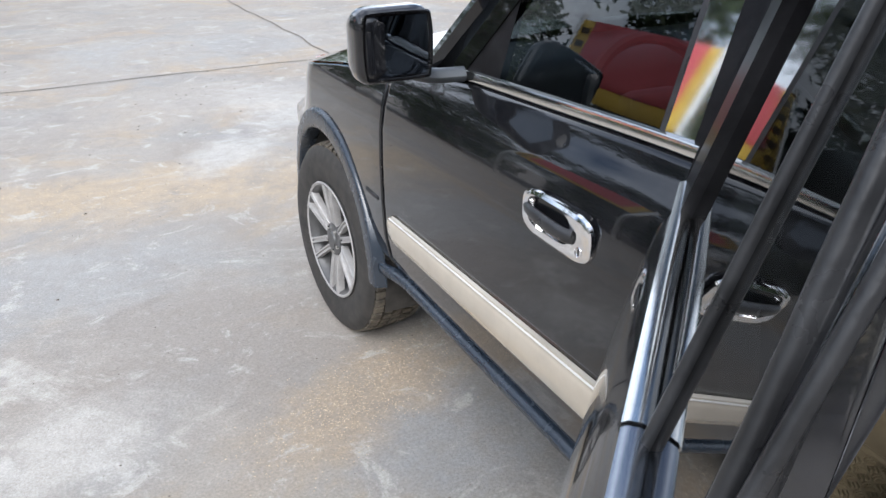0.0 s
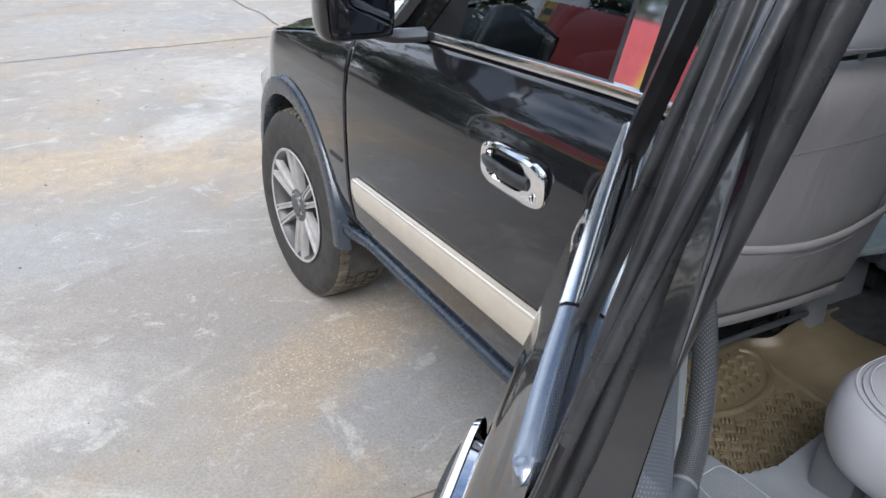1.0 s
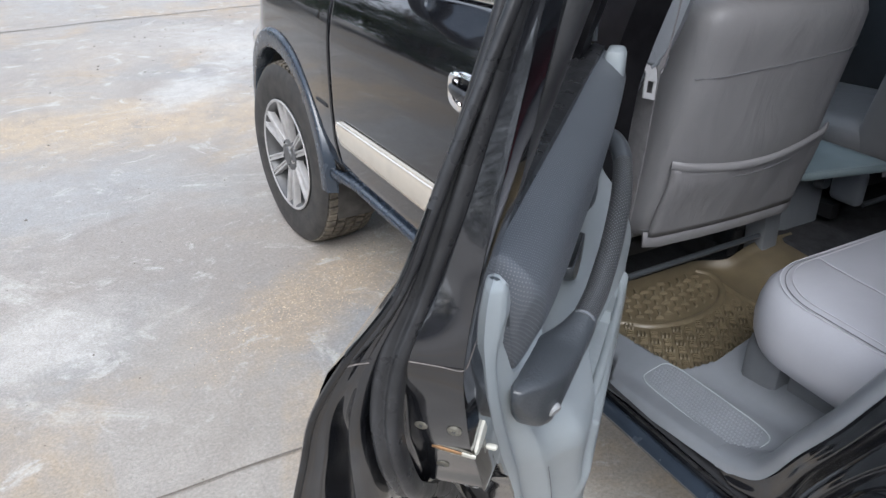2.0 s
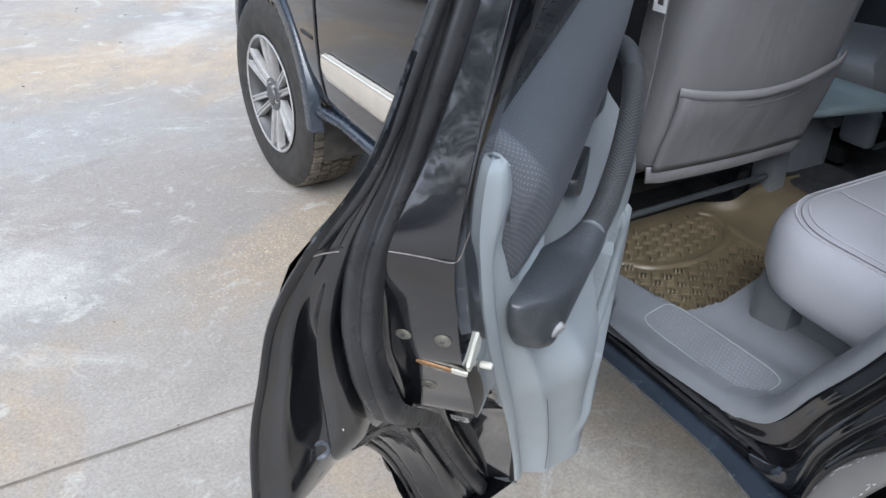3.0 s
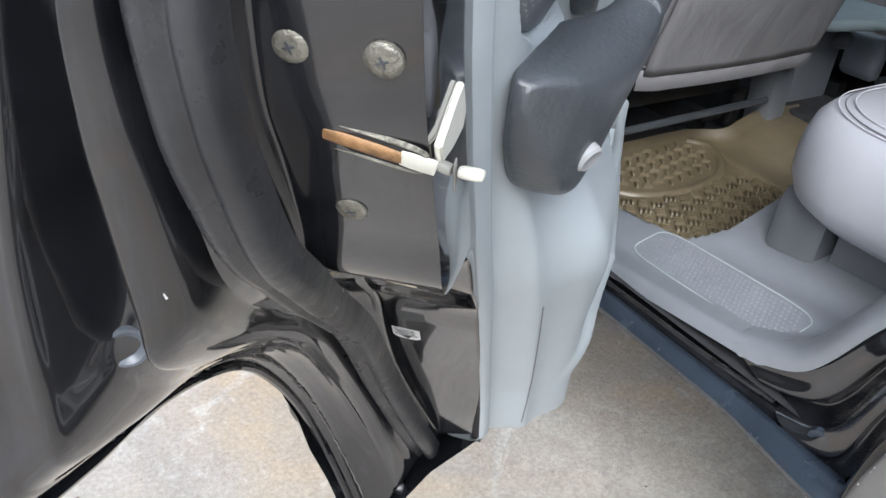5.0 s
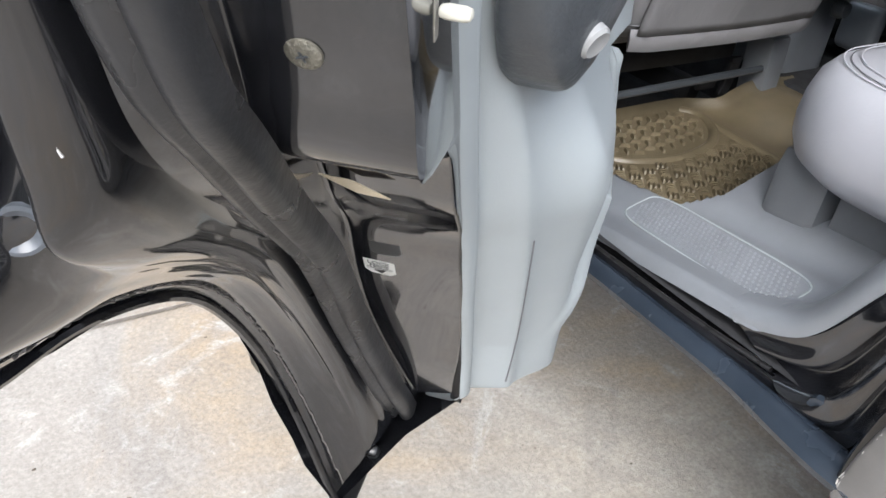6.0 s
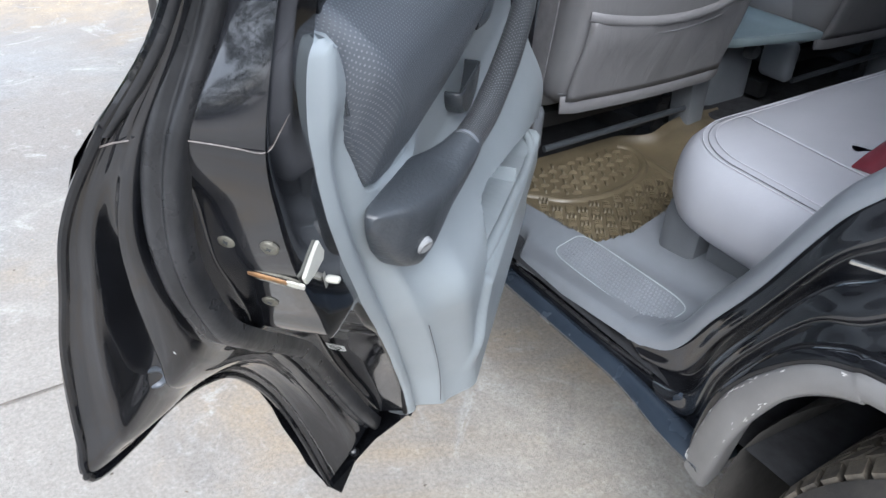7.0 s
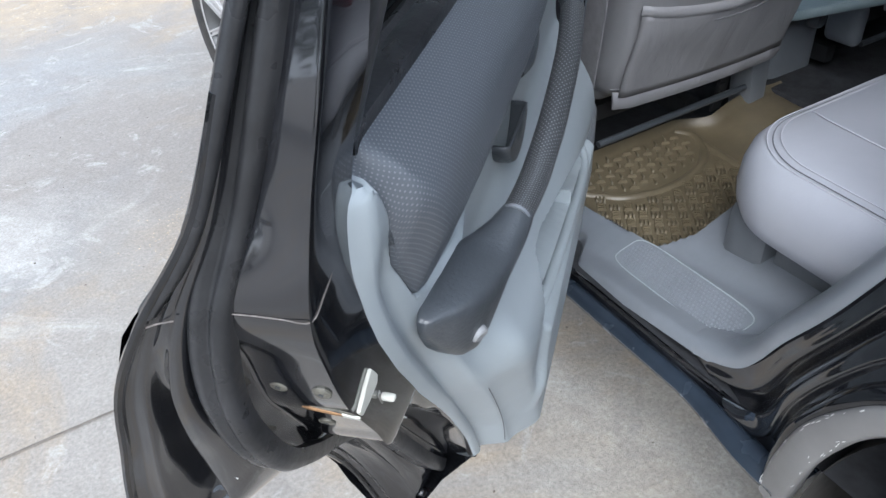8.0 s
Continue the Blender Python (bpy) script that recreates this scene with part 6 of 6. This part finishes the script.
# seat belt on the pillar
belt = empty("seat_belt", pose(0.95, 1.0, 0.95))
tagged(belt, "grey seat belt with steel tongue hanging at the pillar", "seat belt")
BI = Matrix.Translation((-0.95, -1.0, -0.95))
strap = sweep([(1.03, 0.985, 1.38), (0.985, 0.99, 1.2), (0.958, 0.995, 1.02), (0.955, 1.005, 0.98), (0.965, 1.03, 0.8), (0.955, 1.06, 0.5)], [(-0.0012, -0.022), (-0.0012, 0.022), (0.0012, 0.022), (0.0012, -0.022)], 30, up=(0, 1, 0.2))
part("strap", put(strap, BI), mat("grey webbing", (0.17, 0.165, 0.17), 0.8, vary=0.15, scale=60, bump=0.5, bscale=500), belt)


def tongue():
    bm = bmesh.new()
    bmesh.ops.create_grid(bm, x_segments=5, y_segments=6, size=0.5)
    kill = [f for f in bm.faces if abs(f.calc_center_median().x) < 0.28 and -0.30 < f.calc_center_median().y < 0.02]
    bmesh.ops.delete(bm, geom=kill, context="FACES")
    for v in bm.verts:
        w = 0.030 if v.co.y < 0.2 else 0.055
        v.co = (v.co.x * w, v.co.y * 0.058, 0)
    g2 = bmesh.ops.extrude_face_region(bm, geom=bm.faces[:])
    for v in [e for e in g2["geom"] if isinstance(e, bmesh.types.BMVert)]:
        v.co.z += 0.003
    return bm


part("tongue", put(tongue(), BI @ Matrix.Translation((0.938, 0.985, 0.975)) @ pose(0, 0, 0, 78, 18, 8)), mat("pressed steel", (0.62, 0.62, 0.63), 0.32, metal=0.4, vary=0.1, scale=60), belt, "bright steel buckle tongue")
part("tongue_cover", put(rounded((0.058, 0.016, 0.026), 0.007, 4), BI @ Matrix.Translation((0.950, 0.992, 1.010)) @ pose(0, 0, 0, 0, 18, 8)), GREYPL, belt)

# folding tray between the seats
tray = empty("folding_tray", pose(1.69, 1.2, 0.40))
tagged(tray, "grey-green plastic folding tray on a stand between seats", "tray table")
TI = Matrix.Translation((-1.69, -1.2, -0.40))
TRAYM = mat("grey green plastic", (0.20, 0.25, 0.265), 0.36, vary=0.1, scale=12, bump=0.15, bscale=500)
part("tray_top", put(rounded((0.25, 0.25, 0.028), 0.013, 8, lambda p: Vector((1.650 + p.x, 1.185 + p.y - 0.25 * p.x, 0.645 + p.z - (0.010 if abs(p.x) < 0.095 and abs(p.y) < 0.10 and p.z > 0 else 0)))), TI), TRAYM, tray, "grey-green tray with a raised rim")
part("tray_stand", put(rounded((0.15, 0.17, 0.23), 0.02, 6, lambda p: Vector((1.675 + p.x * (1 - 0.3 * p.z), 1.25 + p.y, 0.51 + p.z))), TI), GREYPL, tray, "grey plastic stand")
part("hinge_knob", put(lathe([(-0.012, 0.0), (-0.012, 0.014), (0.0, 0.018), (0.012, 0.018)], 14), TI @ Matrix.Translation((1.66, 1.12, 0.60)) @ pose(0, 0, 0, 0, 0, 90)), DARKPL, tray)

# ---- floor mat ----
mat_ob = empty("floor_mat", pose(1.27, 1.05, 0.40))
tagged(mat_ob, "khaki rubber floor mat with raised lugs on the cabin floor", "floor mat")
MI = Matrix.Translation((-1.27, -1.05, -0.40))


MAT_Z = 0.418


def mat_sheet():
    rows = []
    for t in spaced(0, 1, 44):
        row = []
        for x in spaced(0.985, 1.62, 64):
            far = 1.190 - 0.045 * sstep(1.34, 1.42, x)
            y = 0.828 + (far - 0.828) * t
            z = MAT_Z + 0.002 * noise.noise((x * 9, y * 9, 0))
            z += 0.014 * math.exp(-(min(y - 0.828, far - y, x - 0.985) / 0.012) ** 2)
            if x > 1.35:
                z += 0.035 * sstep(1.35, 1.50, x) + 0.008 * noise.noise((x * 14, y * 10, 4))
            row.append((x, y, z))
        rows.append(row)
    return grid(rows)


part("mat_sheet", put(mat_sheet(), MI), MAT, mat_ob)


def lug(bm, x, y, a, l=0.0165, w=0.004, h=0.0062):
    c, s = math.cos(a), math.sin(a)
    vs = []
    for zz, k in ((MAT_Z - 0.001, 1.0), (MAT_Z + h, 0.66)):
        for dx, dy in ((-l / 2, -w / 2), (l / 2, -w / 2), (l / 2, w / 2), (-l / 2, w / 2)):
            vs.append(bm.verts.new((x + k * (dx * c - dy * s), y + k * (dx * s + dy * c), zz)))
    bm.faces.new(vs[4:])
    for i in range(4):
        j = (i + 1) % 4
        bm.faces.new((vs[i], vs[j], vs[4 + j], vs[4 + i]))


def crossbar(x):
    """Where the raised border of the foot panel runs."""
    return lerp([(0.98, 1.10), (1.041, 1.075), (1.08, 1.035), (1.16, 1.016), (1.22, 1.022), (1.279, 1.042), (1.32, 1.075), (1.345, 1.12)], x)


for pts in ([(1.00, 1.115), (1.041, 1.075), (1.08, 1.038), (1.16, 1.016), (1.23, 1.024), (1.285, 1.045), (1.330, 1.085), (1.352, 1.135), (1.335, 1.170)], [(1.342, 1.10), (1.336, 1.02), (1.332, 0.93), (1.330, 0.84)]):
    part("mat_ridge", put(sweep([(x, y, MAT_Z) for x, y in pts], circle(0.009, 10, 1.0, 0.75), 40), MI), MAT, mat_ob)
bm = bmesh.new()
TURN_M = radians(-35)
ca, sa = math.cos(TURN_M), math.sin(TURN_M)
for i in range(-14, 15):
    for j in range(-14, 15):
        cx, cy = 1.16 + 0.0245 * (i * ca - j * sa), 0.94 + 0.0245 * (i * sa + j * ca)
        if not (1.005 < cx < 1.318 and 0.846 < cy < crossbar(cx) - 0.018):
            continue
        a = TURN_M if (i + j) % 2 else TURN_M + math.pi / 2
        for q in (-1, 0, 1):
            lug(bm, cx - q * 0.0074 * math.sin(a), cy + q * 0.0074 * math.cos(a), a, 0.0185, 0.0042)
for i in range(-12, 13):
    for j in range(-8, 9):
        cx, cy = 1.18 + 0.021 * (i * ca - j * sa), 1.11 + 0.021 * (i * sa + j * ca)
        if not (1.03 < cx < 1.315 and crossbar(cx) + 0.022 < cy < 1.165):
            continue
        lug(bm, cx, cy, TURN_M + (0.15 if (i + j) % 2 else math.pi / 2 + 0.15), 0.020, 0.0040)
part("lug_pattern", put(bm, MI), MAT, mat_ob, smooth=False, kind="stuff")

# ---- rear bench ----
bench = empty("rear_bench", pose(1.66, 0.45, 0.40))
tagged(bench, "light grey leatherette rear bench with stitched edges", "car seat")
NI = Matrix.Translation((-1.66, -0.45, -0.40))
BX0, BX1, BY0, BY1 = 0.985, 2.34, 0.12, 0.805


def cushion_outline(inset):
    """Plan of the cushion: rounded front corners, the side tapering outwards to the rear."""
    pts = []
    r = 0.135 - inset * 0.6
    x0, y1 = BX0 + inset, BY1 - inset
    for k in range(9):
        pts.append((x0 - 0.012 + 0.03 * k / 8 * 0.5, BY0 + (y1 - r - BY0) * k / 8))
    for k in range(1, 13):
        a = math.pi - k * math.pi / 2 / 12
        pts.append((x0 + 0.003 + r + r * math.cos(a), y1 - r + r * math.sin(a)))
    for k in range(1, 25):
        pts.append((x0 + r + (BX1 - inset - x0 - 2 * r) * k / 24, y1))
    for k in range(1, 13):
        a = math.pi / 2 - k * math.pi / 2 / 12
        pts.append((BX1 - inset - r + r * math.cos(a), y1 - r + r * math.sin(a)))
    pts.append((BX1 - inset, BY0))
    return pts


def cushion():
    lev = [(0.085, 0.548), (0.060, 0.545), (0.030, 0.553), (0.010, 0.570), (0.002, 0.592), (0.0, 0.615), (0.002, 0.642), (0.008, 0.662), (0.018, 0.676), (0.027, 0.6825), (0.031, 0.6820), (0.036, 0.6850), (0.055, 0.6915), (0.10, 0.697), (0.2, 0.699), (0.30, 0.699)]
    rows = []
    for ins, z in lev:
        o = cushion_outline(ins)
        rows.append([(x, y, z + 0.012 * max(0, (y - 0.5)) * (1 if z > 0.66 else 0) + 0.004 * noise.noise((x * 4, y * 4, 1)) * (1 if z > 0.6 else 0)) for x, y in o])
    bm = grid(rows)
    bm.faces.new([bm.verts.new(p) for p in rows[-1]])
    return bm


part("cushion", put(cushion(), NI), LEATHER, bench, "light grey leatherette seat cushion")
for ins, z in ((0.0245, 0.6820), (0.040, 0.6872)):
    part("piping", put(sweep([(x, y, z + 0.012 * max(0, y - 0.5)) for x, y in cushion_outline(ins)[:44]], circle(0.0008, 5), 90), NI), STITCH, bench)
part("edge_seam", put(sweep([(x, y, 0.6828 + 0.012 * max(0, y - 0.5)) for x, y in cushion_outline(0.0312)[:44]], circle(0.0007, 5), 90), NI), SEAM, bench)
part("top_seam", put(sweep([(1.165, 0.768, 0.6880), (1.155, 0.750, 0.6948), (1.140, 0.705, 0.6998), (1.128, 0.55, 0.7000), (1.12, 0.3, 0.6995)], circle(0.0010, 5), 30), NI), STITCH, bench)


def plinth(x0, x1, y0, y1, z0, z1):
    return rounded((x1 - x0, y1 - y0, z1 - z0), 0.02, 5, lambda p: Vector(((x0 + x1) / 2 + p.x + 0.02 * p.z, (y0 + y1) / 2 + p.y, (z0 + z1) / 2 + p.z)))


PLINTHM = mat("dark grey seat plastic", (0.115, 0.122, 0.132), 0.42, vary=0.12, scale=9, bump=0.2, bscale=600, bdist=0.0005)
part("seat_plinth", put(plinth(1.052, 2.25, 0.15, 0.70, 0.44, 0.575), NI), PLINTHM, bench, "grey plastic seat plinth")
part("plinth_corner", put(plinth(1.040, 1.26, 0.702, 0.785, 0.40, 0.575), NI), PLINTHM, bench, "grey plastic plinth corner")
part("backrest", put(rounded((1.30, 0.16, 0.62), 0.06, 9, lambda p: Vector((1.66 + p.x, 0.10 + p.y - 0.28 * p.z, 0.95 + p.z))), NI), LEATHER, bench, "light grey leatherette backrest")

# pillow on the bench


def pillow():
    def w(p):
        k = max(abs(p.x) / 0.2, abs(p.y) / 0.2)
        thin = 1 - 0.9 * min(1, k) ** 3
        pinch = 1 - 0.10 * (1 - (abs(p.x) / 0.2) ** 2) * (abs(p.y) / 0.2) ** 2 - 0.10 * (1 - (abs(p.y) / 0.2) ** 2) * (abs(p.x) / 0.2) ** 2
        return Vector((p.x * pinch, p.y * pinch, p.z * thin + 0.006 * noise.noise((p.x * 14, p.y * 14, 2))))
    return rounded((0.40, 0.40, 0.15), 0.012, 12, w)


pil = part("pillow", put(pillow(), pose(0, 0, 0, -6, -18, 0) @ pose(0, 0, 0, 0, 0, 8)), MAROON)
pil.matrix_basis = pose(1.345, 0.40, 0.775)
tagged(pil, "maroon satin pillow lying on the grey rear bench", "pillow")

# scuffs on the rear flare
rng = random.Random(12)
for k in range(34):
    along = rng.uniform(0.03, 0.95) if k < 22 else rng.uniform(0.05, 0.5)
    edge = ARCH_OUT if k < 22 else ARCH_IN
    q = along * 9
    i = min(int(q), 8)
    a, b = Vector(edge[i]), Vector(edge[i + 1])
    p = a.lerp(b, q - i)
    d = (b - a).normalized()
    tilt = math.degrees(math.atan2(d.z, d.y)) + rng.uniform(-14, 14)
    l = rng.uniform(0.002, 0.009)
    away = Vector((0, p.y - 0.05, p.z - 0.33)).normalized() * (rng.uniform(-0.003, 0.0005) if k < 22 else rng.uniform(-0.001, 0.010))
    cpart("flare_scuff", put(rounded((0.0012, l, rng.uniform(0.0005, 0.0012)), 0.0003, 1), Matrix.Translation(p + away + Vector((-0.0006 if k < 22 else -0.0012, 0, 0))) @ pose(0, 0, 0, tilt, 0, 0)), PRIMER)

# ---- yard surroundings ----


def leaf_cloud(seed, spread, count):
    rng = random.Random(seed)
    vs, fs = [], []
    clumps = []
    for k in range(26):
        a, h = rng.uniform(0, 6.283), rng.uniform(0, 1)
        rr = spread * (0.25 + 0.75 * rng.random()) * (1.1 - 0.7 * abs(h - 0.4))
        clumps.append((rr * math.cos(a), rr * math.sin(a), 1.3 + 5.4 * h, rng.uniform(0.5, 1.1)))
    for k in range(count):
        cx, cy, cz, cr = clumps[rng.randrange(len(clumps))]
        d = Vector((rng.gauss(0, 1), rng.gauss(0, 1), rng.gauss(0, 0.8))).normalized() * cr * rng.random() ** 0.4
        p = Vector((cx, cy, cz)) + d
        s = rng.uniform(0.06, 0.15)
        t = Vector((rng.gauss(0, 1), rng.gauss(0, 1), rng.gauss(0, 0.6))).normalized()
        b = t.cross(Vector((rng.gauss(0, 1), rng.gauss(0, 1), rng.gauss(0, 1)))).normalized()
        i = len(vs)
        vs += [p - t * s, p + b * s * 0.45, p + t * s, p - b * s * 0.45]
        fs.append((i, i + 1, i + 2, i + 3))
    return vs, fs


def tree(m, seed):
    t = empty("tree", m)
    tagged(t, "broad leafy green tree at the edge of the yard", "tree", group="yard trees")
    part("trunk", sweep([(0, 0, 0), (0.06, 0.03, 1.2), (0.0, 0.1, 2.6), (0.1, 0.0, 4.5)], circle(0.2, 10), 14, scale=lambda s: 1.2 - 0.85 * s), BARK, t)
    rng = random.Random(seed)
    for k in range(5):
        a = k * 1.257 + rng.random()
        part("limb", sweep([(0, 0.05, 2.0 + 0.3 * k), (0.8 * math.cos(a), 0.8 * math.sin(a), 3.0 + 0.35 * k), (1.7 * math.cos(a), 1.7 * math.sin(a), 4.0 + 0.4 * k)], circle(0.08, 7), 8, scale=lambda s: 1.1 - 0.8 * s), BARK, t)
    part("crown", leaf_cloud(seed, 2.2, 5200), LEAF, t, smooth=False)
    return t


T = tree(pose(-9.5, 12.5, 0), 5)
T2 = tree(pose(-6.0, 14.8, 0, 0, 0, 70), 9)
for k, (x, y, r, s) in enumerate(((-12.5, 9.8, 40, 1.1), (-14.5, 6.0, 200, 1.2), (-3.6, 17.2, 310, 1.1), (-8.0, 17.0, 120, 1.4), (-13.0, 14.0, 80, 1.5), (-16.5, 1.0, 10, 1.2), (-4.9, 11.2, 15, 0.55), (-7.2, 9.3, 130, 0.6), (-5.6, 12.8, 260, 0.65), (-10.0, 7.2, 290, 0.65), (-12.0, 3.5, 95, 0.7), (-3.2, 13.4, 200, 0.55), (-8.6, 11.0, 330, 0.6), (1.5, 25.0, 150, 1.4), (8.0, 27.0, 250, 1.3), (17.0, 24.0, 30, 1.4))):
    c = copy_thing(T if k % 2 else T2, pose(x, y, 0, 0, 0, r))
    c.scale = (s, s, s * 0.72)

# banner across the yard
banner = empty("banner", pose(-4.0, 7.2, 0))
tagged(banner, "red cloth banner with a yellow border between two posts", "banner")


def cloth(y0, y1, z0, z1, dx):
    return grid([[(dx + 0.03 * math.sin(y * 5) * (3.0 - z), y, z) for z in spaced(z0, z1, 8)] for y in spaced(y0, y1, 24)])


thick(part("banner_field", cloth(-0.95, 1.0, 2.22, 2.98, 0.012), RED, banner), 0.003)
thick(part("banner_border", cloth(-1.12, 1.25, 2.02, 2.98, 0.0), YELLOW, banner), 0.003)
for k in range(5):
    part("lettering_bar", cloth(1.04, 1.20, 2.12 + 0.17 * k, 2.2 + 0.17 * k, 0.016), mat("dark print", (0.08, 0.05, 0.02), 0.7), banner)
for y in (-1.16, 1.29):
    part("post", sweep([(0, y, 0), (0, y, 3.05)], circle(0.035, 10), 4), STEEL, banner)

# unseen wall added behind the camera, to darken what the black paint reflects


def unseen_wall():
    w = empty("unseen_wall", pose(0, -11.0, 0))
    tagged(w, "unseen grey-brown wall added behind to darken reflections", "wall", kind="structure")
    part("wall_face", rounded((44.0, 0.25, 4.4), 0.02, 3, lambda p: Vector((p.x, p.y, p.z + 2.2))), UNSEENWALL, w)
    part("coping", rounded((44.2, 0.36, 0.12), 0.03, 3, lambda p: Vector((p.x, p.y, p.z + 4.46))), UNSEENWALL, w)
    for k in range(12):
        part("pilaster", rounded((0.4, 0.40, 4.4), 0.02, 3, lambda p, k=k: Vector((p.x - 20 + 3.6 * k, p.y, p.z + 2.2))), UNSEENWALL, w)


UNSEENWALL = mat("unseen dark wall", (0.13, 0.115, 0.10), 0.9, vary=0.5, scale=0.8, bump=0.3, bscale=20)
unseen_wall()
# unseen trees added along that wall, again for darker reflections and less low sky
for k, (x, y, r, q) in enumerate(((-15.5, -6.5, 60, 1.1), (-11.0, -9.2, 140, 1.0), (-6.5, -9.6, 250, 0.9), (-17.0, -2.0, 330, 1.1), (-2.0, -9.8, 20, 0.8))):
    c = copy_thing(T if k % 2 else T2, pose(x, y, 0, 0, 0, r))
    c.scale = (q, q, q * 0.72)
